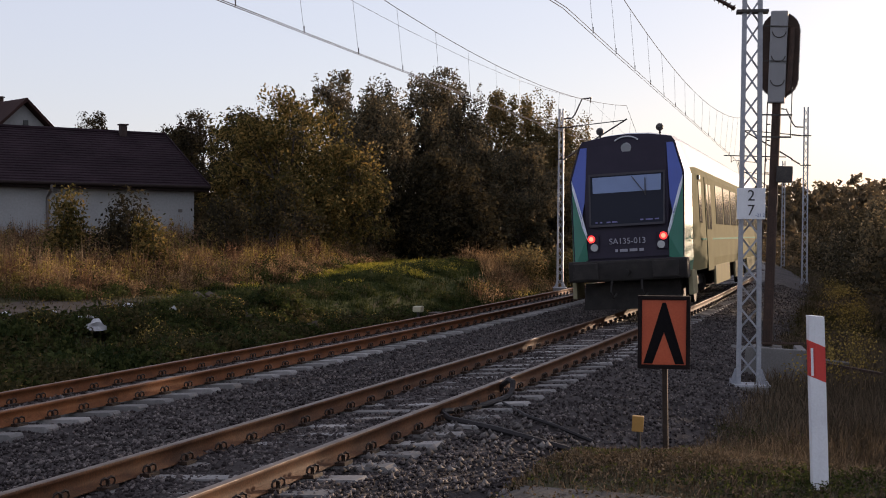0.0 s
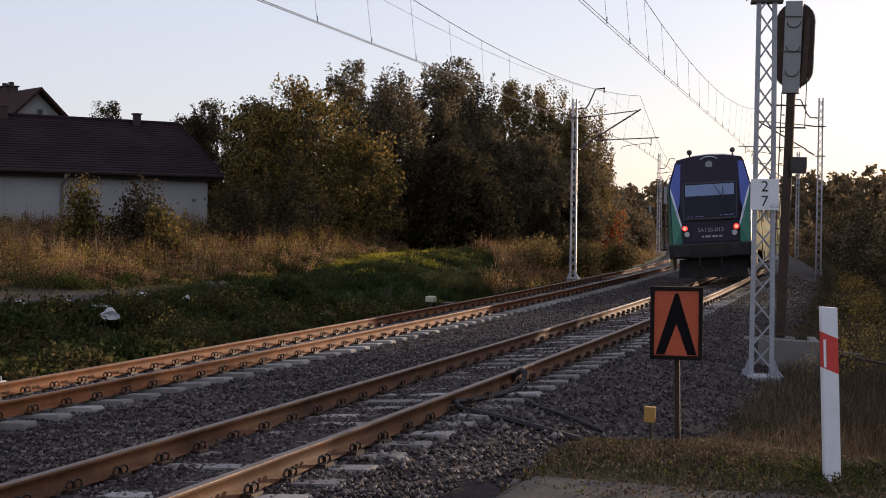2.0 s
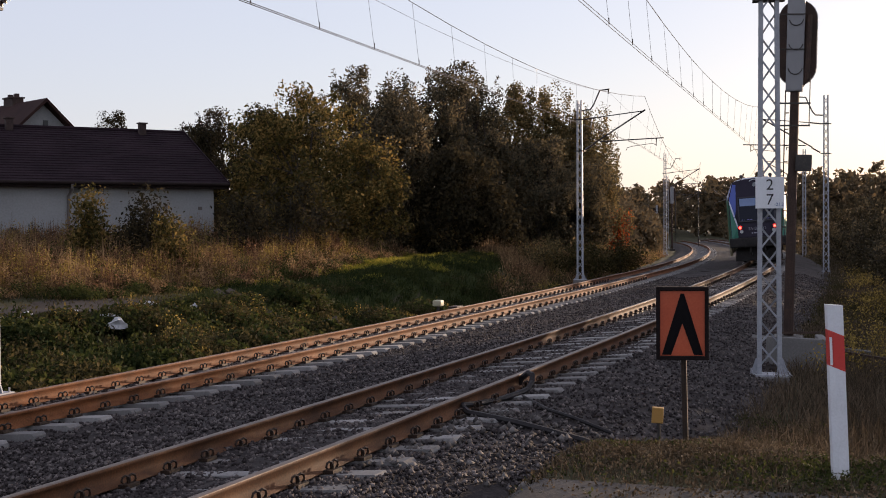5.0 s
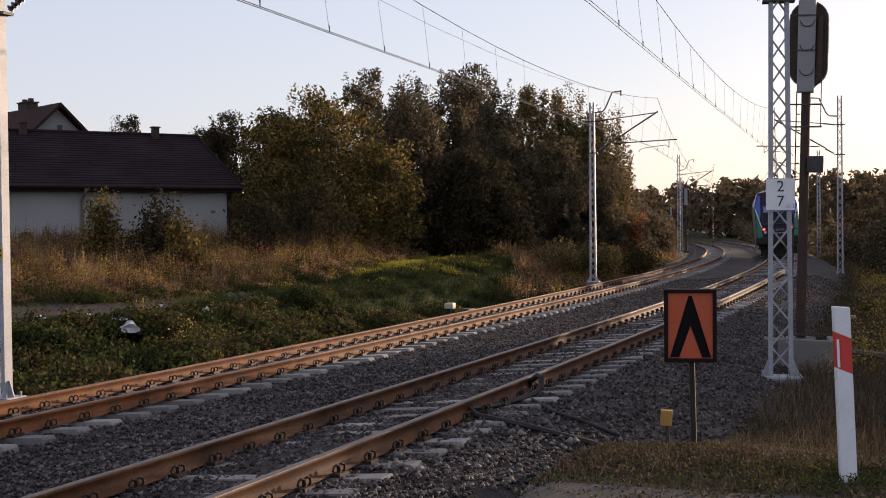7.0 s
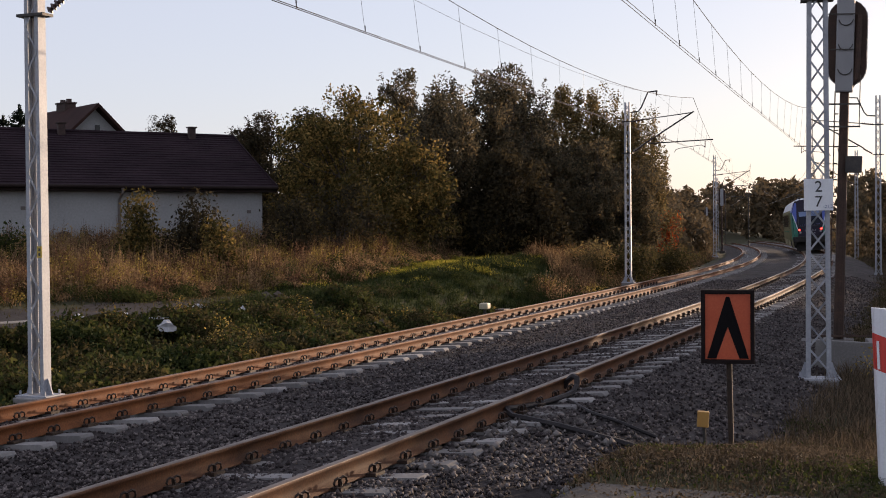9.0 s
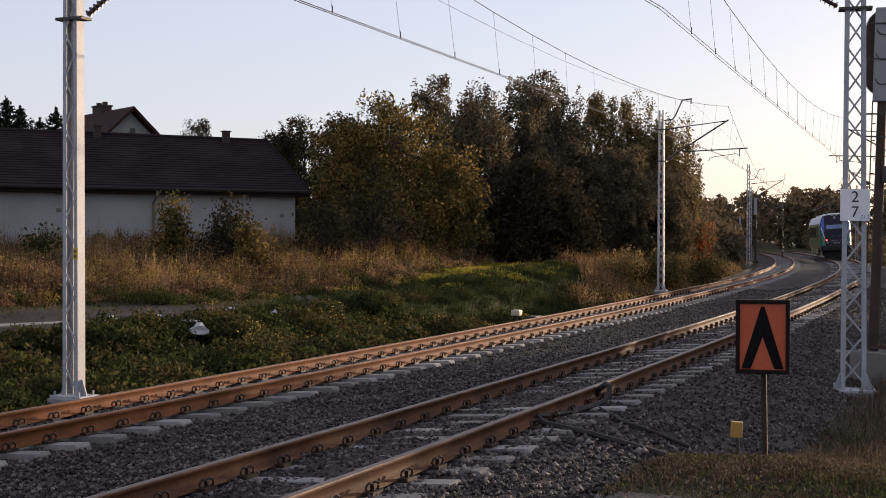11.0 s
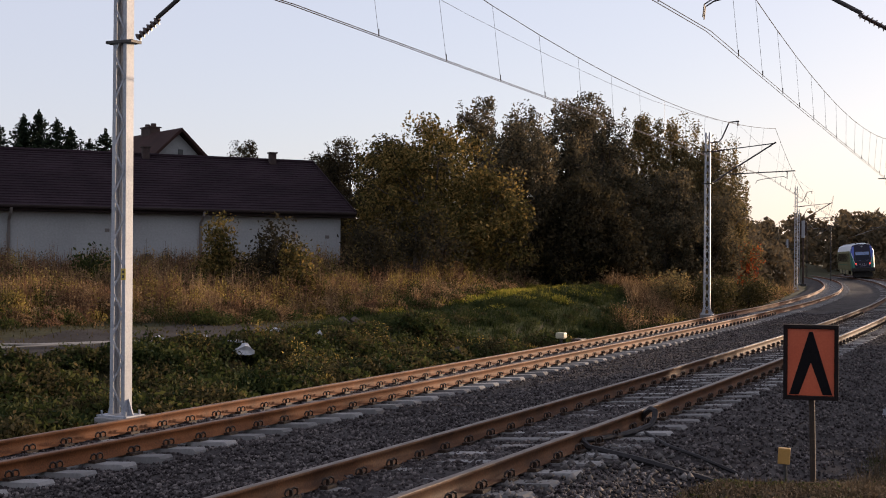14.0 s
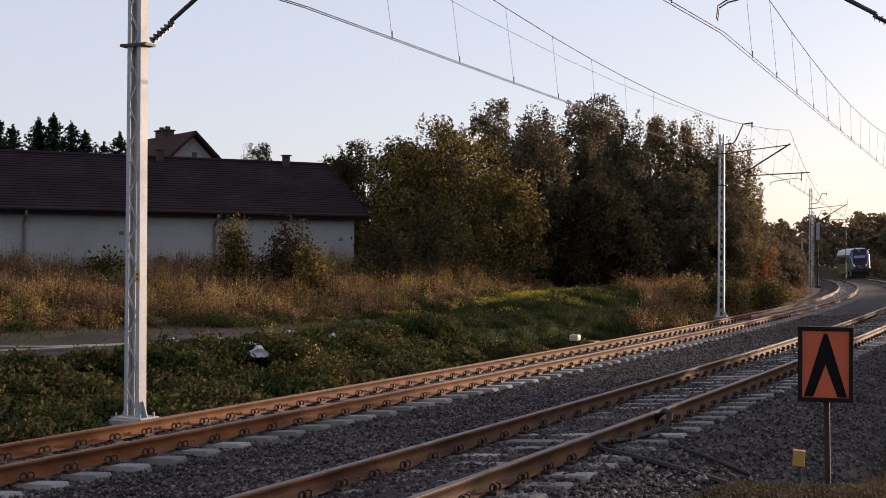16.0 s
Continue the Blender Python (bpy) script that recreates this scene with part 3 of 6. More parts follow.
def build_overhead():
    a = put_mast(15.0, -7.385, -0.57, 8.3, "grey galvanised lattice catenary mast beside the far track", 2.75, base_w=0.285, top_w=0.235, turn=0, zt=6.95, lower=0.17)
    tag = BM()
    box(tag, (0.09, 0.006, 0.17), (0.105, -0.092, 2.12), bevel=0.002)
    tg = part("number_tag", tag, plain("yellow_enamel", (0.50, 0.36, 0.06), 0.5), a, "small yellow tag with black bars")
    for dz in (0.035, -0.035):
        b2 = BM()
        box(b2, (0.035, 0.003, 0.04), (0.105, -0.097, 2.12 + dz))
        part("tag_bar", b2, M_DARKST, tg)
    put_mast(56.0, -7.62, -0.62, 8.0, "slender grey lattice catenary mast at the foot of the trees", 2.85)
    put_mast(114.0, -7.8, -0.6, 8.9, "distant grey lattice catenary mast in the curve", 2.9)
    put_mast(150.0, -7.8, -0.6, 8.4, "distant grey lattice catenary mast in the curve", 2.9)
    m = put_mast(20.0, 3.16, -0.50, 8.2, "galvanised lattice catenary mast carrying a kilometre plate", 3.0, base_w=0.37, top_w=0.27, turn=9, zt=6.78, push=True)
    plate = BM()
    box(plate, (0.425, 0.012, 0.475), (0.0, -0.17, 2.80), bevel=0.003)
    pl = part("kilometre_plate", plate, plain("white_enamel", (0.72, 0.73, 0.76), 0.35), m, "white enamel plate with black figures")
    ink = plain("black_enamel", (0.015, 0.015, 0.018), 0.4)
    lettering("figure", "2", 0.235, ink, pl, pose(0.0, -0.179, 2.915, 90))
    lettering("figure", "7", 0.235, ink, pl, pose(0.0, -0.179, 2.69, 90))
    lettering("figure", "-21,2", 0.07, plain("blue_enamel", (0.06, 0.10, 0.25), 0.4), pl, pose(0.135, -0.179, 2.62, 90))
    put_mast(62.5, 2.95, -0.60, 8.5, "grey lattice catenary mast beside the near track", 2.9)
    put_mast(100.0, 3.1, -0.7, 8.3, "grey lattice catenary mast beside the near track", 2.9)
    put_mast(142.0, 3.1, -0.7, 8.3, "grey lattice catenary mast beside the near track", 2.9)
    overhead_wire("twin copper contact wires with messenger and droppers", [-22, 20, 62.5, 100, 142, 190], 0.0, 0.0, (-0.2, 0.2), lifts=(0.13, 0.13, 0, 0, 0, 0))
    overhead_wire("twin copper contact wires with messenger and droppers", [-26, 15, 56, 114, 150, 195], -GAP, Z_F + 0.22, (-0.25, 0.3))
    pts = []
    for s0, s1 in ((-26, 15), (15, 56), (56, 114), (114, 150)):
        for k in range(8):
            u = k / 8
            x, y = line(s0 + (s1 - s0) * u, -6.35)
            pts.append((float(x), float(y), 7.72 - 3.2 * u * (1 - u)))
    feeder_wire("thin dark earth wire strung between the masts", pts)


# ------------------------------------------------------------ the railcar


def glass(name, tint, rough=0.05, spec=0.15):
    m = bpy.data.materials.new(name)
    m.use_nodes = True
    b = m.node_tree.nodes["Principled BSDF"]
    b.inputs["Base Color"].default_value = (*tint, 1)
    b.inputs["Roughness"].default_value = rough
    b.inputs["Specular IOR Level"].default_value = spec
    return m


M_BODY = mat("pale_silver_paint", [(0.14, 0.13, 0.070), (0.175, 0.162, 0.088), (0.20, 0.185, 0.10)], 0.8, 0.0, 1.2, 30, 0.05, spec=0.01)
M_ROOF = mat("white_roof_paint", [(0.46, 0.47, 0.50), (0.53, 0.54, 0.57), (0.58, 0.59, 0.62)], 0.6, 0, 2, 30, 0.03, spec=0.1)
M_BLUE = plain("bright_blue_paint", (0.05, 0.085, 0.36), 0.4, coat=0.1)
M_GREEN = plain("green_paint", (0.018, 0.15, 0.10), 0.4, coat=0.1)
M_STRIPE_G = mat("matt_green_stripe", [(0.02, 0.10, 0.06), (0.03, 0.13, 0.08), (0.04, 0.15, 0.09)], 0.8, 0, 2, 40, 0.02, spec=0.05)
M_STRIPE = plain("white_stripe_paint", (0.60, 0.64, 0.72), 0.35)
M_MASK = mat("black_navy_mask", [(0.016, 0.012, 0.024), (0.020, 0.015, 0.030), (0.024, 0.018, 0.034)], 0.45, 0, 2.5, 50, 0.03, spec=0.2)
M_SCREEN = glass("tinted_windscreen", (0.012, 0.014, 0.024))
M_BLIND = plain("blue_grey_sun_blind", (0.16, 0.22, 0.38), 0.5)
M_WIN = glass("dark_side_window", (0.02, 0.022, 0.024), 0.12, 0.3)
M_UNDER = mat("grimy_underframe", [(0.012, 0.010, 0.010), (0.022, 0.019, 0.018), (0.04, 0.034, 0.03)], 0.8, 0.2, 5, 50, 0.3)
M_SKIRT = mat("cream_skirt_paint", [(0.26, 0.23, 0.17), (0.29, 0.26, 0.16), (0.31, 0.28, 0.18)], 0.8, 0, 2.5, 50, 0.03, spec=0.01)
M_TAIL = plain("red_tail_lamp", (1.0, 0.03, 0.025), 0.3, glow=1.3)
M_TAILCORE = plain("orange_red_lamp_core", (1.0, 0.13, 0.07), 0.3, glow=3.0)
M_LAMPGLASS = plain("clear_lamp_glass", (0.45, 0.47, 0.5), 0.1, 0.3)
M_LETTER = plain("pale_lettering", (0.30, 0.30, 0.35), 0.6)

TRAIN_LEN = 25.0
# half section of the body: x, z
BODY_HALF = [(1.40, 0.92), (1.43, 1.15), (1.43, 3.12), (1.38, 3.28), (1.14, 3.86), (0.98, 4.01), (0.5, 4.13), (0.0, 4.16)]
NOSE_HALF = [(1.16, 0.92), (1.22, 1.15), (1.29, 3.08), (1.27, 3.18), (1.09, 3.84), (1.01, 3.96), (0.5, 4.05), (0.0, 4.08)]


def rake(z):
    """How far the end wall leans in at height z."""
    return 0.0 if z < 1.85 else (z - 1.85) * 0.27


def ring(bm, half, y0, lean=0.0):
    pts = half + [(-x, z) for x, z in half[-2::-1]]
    return [bm.verts.new((x, y0 + lean * rake(z), z)) for x, z in pts]


def face_strip(bm, pts, y_off):
    """A thin panel on the raked end wall; pts are x, z corners."""
    f = [bm.verts.new((x, rake(z) + y_off, z)) for x, z in pts]
    b = [bm.verts.new((x, rake(z) + y_off + 0.03, z)) for x, z in pts]
    n = len(pts)
    bm.faces.new(f)
    bm.faces.new(b[::-1])
    for i in range(n):
        bm.faces.new((f[(i + 1) % n], f[i], b[i], b[(i + 1) % n]))
    return bm


def build_train():
    train = thing("railcar", "silver, blue and green diesel railcar with red tail lamps lit", "train")
    # body shell: sides, shoulders, roof
    bm = BM()
    L = TRAIN_LEN
    rings = [ring(bm, NOSE_HALF, 0, 1.0), ring(bm, [(a[0] * 0.35 + b[0] * 0.65, a[1] * 0.35 + b[1] * 0.65) for a, b in zip(NOSE_HALF, BODY_HALF)], 0.55, 0.75), ring(bm, BODY_HALF, 1.5), ring(bm, BODY_HALF, 8.0), ring(bm, BODY_HALF, L - 8.0), ring(bm, BODY_HALF, L - 1.5), ring(bm, NOSE_HALF, L, -1.0)]
    n = len(rings[0])
    for i, (a, b) in enumerate(zip(rings, rings[1:])):
        for k in range(n - 1):
            f = bm.faces.new((a[k + 1], a[k], b[k], b[k + 1]))
            up = 3 <= k <= n - 5
            f.material_index = 1 if up else 0
            if i == 0 or i == 5:
                f.material_index = {0: 3, 1: 3, 2: 2, 3: 2, n - 2: 3, n - 3: 3, n - 4: 2, n - 5: 2}.get(k, 1)
        f = bm.faces.new((a[0], a[n - 1], b[n - 1], b[0]))
    bm.faces.new(rings[0]).material_index = 4
    bm.faces.new(rings[-1][::-1]).material_index = 4
    bmesh.ops.recalc_face_normals(bm, faces=bm.faces)
    part("body", bm, [M_BODY, M_ROOF, M_BLUE, M_GREEN, M_MASK], train)
    # coloured corners of the end wall and the dark mask between them
    for sx in (-1, 1):
        def q(pts):
            return [(sx * x, z) for x, z in pts][::sx]
        blue = part("end_panel", face_strip(BM(), q([(1.05, 3.82), (1.24, 3.12), (1.20, 2.7), (1.02, 2.2), (0.95, 2.6), (0.90, 3.82)]), -0.012), M_BLUE, train, "bright blue corner panel")
        part("end_panel", face_strip(BM(), q([(1.245, 3.0), (1.20, 1.15), (0.90, 1.28), (0.92, 1.75), (1.02, 2.15)]), -0.010), M_GREEN, train, "green corner panel")
        part("stripe", face_strip(BM(), q([(1.255, 3.08), (1.23, 2.85), (1.0, 2.0), (0.90, 1.72), (0.88, 1.8), (1.03, 2.35), (1.17, 2.85)]), -0.022), M_STRIPE, train, "white curved stripe")
        lamp = part("tail_lamp", face_strip(BM(), q([(0.90, 1.84), (0.88, 1.46), (0.64, 1.46), (0.64, 1.84)]), -0.03), M_MASK, train, "dark lamp cluster")
        b2 = BM()
        rod(b2, (sx * 0.80, -0.02, 1.74), (sx * 0.80, -0.05, 1.74), 0.085, seg=16)
        part("red_lens", b2, M_TAIL, lamp, "glowing red lens")
        b2 = BM()
        rod(b2, (sx * 0.80, -0.05, 1.74), (sx * 0.80, -0.058, 1.74), 0.050, seg=14)
        part("lamp_core", b2, M_TAILCORE, lamp, "bright orange-red lamp core")
        b2 = BM()
        rod(b2, (sx * 0.74, -0.02, 1.55), (sx * 0.74, -0.05, 1.55), 0.085, seg=14)
        part("headlamp_lens", b2, M_LAMPGLASS, lamp, "unlit clear lens")
    part("windscreen_surround", face_strip(BM(), [(-0.89, 3.84), (-0.95, 2.6), (-0.89, 1.30), (0.89, 1.30), (0.95, 2.6), (0.89, 3.84)], -0.016), M_MASK, train, "glossy black surround")
    scr = part("windscreen", face_strip(BM(), [(-0.82, 3.16), (-0.80, 2.05), (0.80, 2.05), (0.82, 3.16)], -0.03), M_SCREEN, train, "dark tinted glass")
    part("sun_blind", face_strip(BM(), [(-0.77, 3.12), (-0.76, 2.76), (0.76, 2.76), (0.77, 3.12)], -0.036), M_BLIND, scr, "blue-grey blind behind the glass")
    fr = BM()
    for pts in ([(-0.86, 3.2), (-0.86, 3.15), (0.86, 3.15), (0.86, 3.2)], [(-0.84, 2.05), (-0.84, 2.0), (0.84, 2.0), (0.84, 2.05)], [(-0.86, 3.2), (-0.84, 2.0), (-0.80, 2.0), (-0.82, 3.2)], [(0.82, 3.2), (0.80, 2.0), (0.84, 2.0), (0.86, 3.2)]):
        face_strip(fr, pts, -0.04)
    part("windscreen_frame", fr, plain("grey_rubber", (0.03, 0.027, 0.036), 0.7), scr)
    wp = BM()
    rod(wp, (0.42, rake(3.0) - 0.06, 3.05), (0.42, rake(2.7) - 0.06, 2.66), 0.012, seg=5)
    rod(wp, (0.12, rake(3.1) - 0.06, 3.1), (0.42, rake(2.7) - 0.06, 2.7), 0.010, seg=5)
    part("wiper", wp, M_DARKST, scr)
    hl = BM()
    rod(hl, (0, rake(3.77) - 0.06, 3.75), (0, rake(3.77) + 0.02, 3.77), 0.115, seg=16)
    part("roof_headlamp", hl, M_LAMPGLASS, train, "round unlit headlamp")
    hs = BM()
    tube(hs, [(0.30 * math.cos(a), rake(3.97) - 0.02, 3.85 + 0.17 * math.sin(a)) for a in np.linspace(0.5, math.pi - 0.5, 8)], 0.018, 5)
    part("headlamp_hood", hs, M_ROOF, train)
    for sx in (-0.62, 0.74):
        b2 = BM()
        rod(b2, (sx, 0.75, 3.9), (sx, 0.75, 4.15), 0.025, seg=6)
        bmesh.ops.create_icosphere(b2, subdivisions=2, radius=0.09, matrix=Matrix.Translation((sx, 0.75, 4.19)))
        part("roof_aerial", b2, M_DARKST, train, "dark round aerial")
    # writing on the end wall
    part_y = -0.024
    lettering("running_number", "SA135-013", 0.185, M_LETTER, train, pose(0, part_y, 1.66, 90))
    b2 = BM()
    for i, w in enumerate((0.06, 0.17, 0.17, 0.10)):
        box(b2, (w, 0.006, 0.062), (-0.28 + sum((0.06, 0.17, 0.17, 0.10)[:i]) + i * 0.045 + w / 2, part_y, 1.46))
    part("small_number", b2, M_LETTER, train, "illegible pale number bars")
    m_sticker = plain("violet_sticker", (0.16, 0.15, 0.34), 0.4)
    for x0, w in ((-0.70, 0.05), (-0.60, 0.05), (-0.45, 0.09), (-0.33, 0.12), (0.30, 0.07), (0.42, 0.16), (0.62, 0.10)):
        part("sticker", box(BM(), (w, 0.006, 0.03), (x0 + w / 2, rake(2.12) - 0.04, 2.10 + 0.02 * (x0 > 0))), m_sticker, scr, "small pale sticker")
    # buffer beam, coupler, plough, steps
    b2 = BM()
    box(b2, (2.62, 0.55, 0.46), (0, 0.02, 1.02), bevel=0.05)
    part("buffer_beam", b2, M_UNDER, train, "black energy-absorbing buffer beam")
    for sx in (-0.875, 0.875):
        b2 = BM()
        rod(b2, (sx, -0.2, 1.03), (sx, -0.5, 1.03), 0.10, seg=12)
        box(b2, (0.55, 0.05, 0.36), (sx, -0.52, 1.03), bevel=0.02)
        part("buffer", b2, M_UNDER, train)
    b2 = BM()
    rod(b2, (0, 0.1, 0.98), (0, -0.45, 0.98), 0.07, seg=8)
    tube(b2, [(0.3, -0.2, 0.85), (0.32, -0.35, 0.6), (0.36, -0.3, 0.4), (0.4, -0.1, 0.5)], 0.025, 5)
    tube(b2, [(-0.35, -0.2, 0.85), (-0.37, -0.35, 0.55), (-0.33, -0.25, 0.42), (-0.3, -0.05, 0.5)], 0.025, 5)
    part("coupler", b2, M_UNDER, train)
    b2 = BM()
    prism(b2, [(-1.1, 0.15), (1.1, 0.15), (1.05, 0.75), (-1.05, 0.75)], 0.06, pose(0, 0.25, 0, -8))
    part("snow_plough", b2, M_UNDER, train)
    for sx in (-1, 1):
        b2 = BM()
        box(b2, (0.10, 0.9, 0.55), (sx * 1.30, 0.75, 0.68), bevel=0.02)
        part("step_skirt", b2, M_SKIRT, train, "cream lower step skirt")
        for y0, y1 in ((4.4, 9.5), (10.5, L - 10.5), (L - 9.5, L - 4.4)):
            b2 = BM()
            box(b2, (0.06, y1 - y0 - 0.9, 0.5), (sx * 1.38, (y0 + y1) / 2 + 0.2, 0.70), bevel=0.02)
            part("side_skirt", b2, M_SKIRT, train, "cream side skirt")
        # windows, doors, cab window
        for y0, w, z0, z1 in [(1.55, 0.55, 2.0, 2.95)] + [(5.6 + 2.3 * i, 1.9, 2.0, 3.0) for i in range(7)]:
            b2 = BM()
            box(b2, (0.02, w, z1 - z0), (sx * 1.434, y0 + w / 2, (z0 + z1) / 2), bevel=0.004)
            part("side_window", b2, M_WIN, train, "dark tinted side window")
        for y0 in (2.9, L - 4.5):
            b2 = BM()
            box(b2, (0.025, 1.35, 2.25), (sx * 1.437, y0 + 0.7, 1.98), bevel=0.006)
            d = part("passenger_door", b2, M_BODY, train, "silver plug door")
            for k in (-1, 1):
                b3 = BM()
                box(b3, (0.012, 0.42, 1.1), (sx * 1.452, y0 + 0.7 + k * 0.33, 2.4), bevel=0.003)
                part("door_window", b3, M_WIN, d)
        b2 = BM()
        box(b2, (0.012, L - 3.4, 0.05), (sx * 1.432, L / 2, 1.62))
        part("side_stripe", b2, M_STRIPE_G, train, "thin green waist stripe")
        b2 = BM()
        box(b2, (0.05, 0.18, 0.1), (sx * 1.45, 1.6, 3.04), bevel=0.01)
        part("side_camera", b2, M_DARKST, train)
    # bogies
    for yc in (4.2, L - 4.2):
        bog = BM()
        for sx in (-0.98, 0.98):
            box(bog, (0.12, 3.1, 0.24), (sx, yc, 0.62), bevel=0.03)
            for dy in (-1.2, 1.2):
                box(bog, (0.2, 0.4, 0.36), (sx, yc + dy, 0.5), bevel=0.04)
        box(bog, (1.9, 0.5, 0.25), (0, yc, 0.7))
        bg = part("bogie", bog, M_UNDER, train)
        for dy in (-1.2, 1.2):
            w = BM()
            for sx in (-0.75, 0.75):
                rod(w, (sx - 0.06, yc + dy, 0.43), (sx + 0.06, yc + dy, 0.43), 0.42, seg=24)
            rod(w, (-0.75, yc + dy, 0.43), (0.75, yc + dy, 0.43), 0.08, seg=8)
            part("wheelset", w, M_UNDER, bg)
    b2 = BM()
    box(b2, (2.3, L - 13, 0.5), (0, L / 2, 0.68), bevel=0.05)
    part("underframe_boxes", b2, M_UNDER, train)
    b2 = BM()
    for y0, w in ((3.2, 3.0), (8.0, 3.4), (14.0, 3.4), (19.0, 2.4)):
        box(b2, (1.3, w, 0.12), (0, y0 + w / 2, 4.15), bevel=0.04)
    part("roof_unit", b2, M_ROOF, train, "white roof equipment box")
    return train


def train_pose(s):
    """Rear end of the railcar at s; its bogies follow the curve and it leans with the cant."""
    a, b = Vector(line(s + 4.2, -0.15)), Vector(line(s + TRAIN_LEN - 4.2, -0.15))
    d = (b - a).normalized()
    p = a - d * 4.2
    turn = math.degrees(math.atan2(d.y, d.x)) - 90
    return pose(p.x, p.y, float(grade(s + 4.2)), 0, -math.degrees(math.atan2(CANT_N, 1.5)), turn)


TRAIN_S = [(0.0, 27.9), (0.5, 30.9), (1.0, 34.2), (1.5, 37.6), (2.0, 40.8), (2.5, 44.0), (3.0, 47.3), (3.5, 50.7), (4.0, 54.2),
           (5.0, 62.0), (6.0, 70.6), (7.0, 79.9), (8.0, 90.0), (9.0, 101.0), (10.0, 111.0), (11.5, 126.5), (12.5, 139.0), (13.5, 152.5),
           (14.5, 166.5), (15.25, 177.5), (16.0, 188.5)]
# ------------------------------------------------------------ plants
M_BARK = mat("grey_brown_bark", [(0.03, 0.022, 0.016), (0.06, 0.045, 0.032), (0.10, 0.08, 0.06)], 0.95, 0, 4, 30, 0.6)
M_BIRCHBARK = mat("pale_birch_bark", [(0.10, 0.08, 0.07), (0.28, 0.25, 0.22), (0.42, 0.40, 0.37)], 0.9, 0, 3, 20, 0.4)


def leafmat(name, a, b, c, tr=0.45, spec=0.06):
    return mat(name, [a, b, c], 0.75, 0, 0.7, 6, 0.0, per="island", translucent=tr, spec=spec)


L_OLIVE = leafmat("olive_yellow_leaves", (0.050, 0.046, 0.016), (0.120, 0.094, 0.030), (0.34, 0.22, 0.068), 0.4)
L_DARK = leafmat("dark_green_leaves", (0.052, 0.048, 0.034), (0.105, 0.088, 0.054), (0.215, 0.158, 0.085), 0.45)
# near-black leaves: shade on the bushes and trees is put into the colour
L_BUSH = leafmat("shade_dark_bush_leaves", (0.024, 0.021, 0.015), (0.044, 0.037, 0.022), (0.085, 0.064, 0.032), 0.25, 0.01)
L_BIRCH = leafmat("autumn_birch_leaves", (0.085, 0.074, 0.037), (0.168, 0.130, 0.058), (0.310, 0.212, 0.090))
L_YELLOWING = leafmat("yellowing_weed_leaves", (0.030, 0.031, 0.013), (0.062, 0.053, 0.021), (0.125, 0.092, 0.040))
L_RED = leafmat("red_autumn_leaves", (0.150, 0.030, 0.012), (0.300, 0.068, 0.021), (0.420, 0.120, 0.030))
L_FIR = leafmat("fir_needles", (0.008, 0.013, 0.008), (0.014, 0.022, 0.012), (0.025, 0.034, 0.016), 0.1)
# paled and browned, so that the colour carries the haze of distance
L_FAR = leafmat("haze_paled_far_leaves", (0.070, 0.056, 0.036), (0.115, 0.088, 0.052), (0.190, 0.130, 0.068), 0.3)
L_WEED = leafmat("weed_leaves", (0.021, 0.030, 0.009), (0.047, 0.055, 0.016), (0.092, 0.092, 0.030))
G_BROWN = leafmat("dry_tall_grass", (0.088, 0.054, 0.028), (0.210, 0.130, 0.066), (0.400, 0.265, 0.140), 0.42)
# green grass twice: sunlight put into the first colour, shade into the second
G_GREEN_SUNLIT = leafmat("sun_brightened_grass", (0.095, 0.100, 0.013), (0.220, 0.205, 0.029), (0.420, 0.335, 0.060), 0.55)
G_SLOPE_SHADED = leafmat("shade_darkened_slope_grass", (0.014, 0.022, 0.007), (0.030, 0.041, 0.012), (0.060, 0.068, 0.022), 0.25)
G_DOCK = leafmat("rusty_dock", (0.060, 0.034, 0.021), (0.140, 0.076, 0.043), (0.270, 0.152, 0.084), 0.4)
G_MIX = leafmat("dull_short_grass", (0.028, 0.028, 0.011), (0.056, 0.050, 0.021), (0.112, 0.086, 0.040), 0.3)
G_VERGE = leafmat("dusty_verge_grass", (0.045, 0.035, 0.022), (0.088, 0.066, 0.043), (0.180, 0.135, 0.092), 0.25)
G_GOLD = leafmat("golden_weeds", (0.105, 0.080, 0.022), (0.240, 0.170, 0.045), (0.470, 0.335, 0.090), 0.4)


def leaf_arrays(rng, centres, radii, per, size, droop=1.0, flat=0.0):
    """Diamond leaves scattered in soft clumps; returns vertices and quads."""
    n = len(centres) * per
    c = np.repeat(centres, per, 0)
    r = np.repeat(radii, per)[:, None]
    d = rng.normal(size=(n, 3))
    d /= np.linalg.norm(d, axis=1, keepdims=True)
    p = c + d * r * (rng.random((n, 1)) ** 0.45) * np.array([1, 1, droop])
    a = rng.normal(size=(n, 3))
    a[:, 2] *= 1 - flat
    a /= np.linalg.norm(a, axis=1, keepdims=True)
    b = np.cross(a, rng.normal(size=(n, 3)))
    b /= np.linalg.norm(b, axis=1, keepdims=True) + 1e-9
    s = size * (0.6 + 0.8 * rng.random((n, 1)))
    v = np.stack([p - a * s, p - b * s * 0.5, p + a * s, p + b * s * 0.5], 1).reshape(-1, 3)
    return v, np.arange(n * 4).reshape(n, 4)


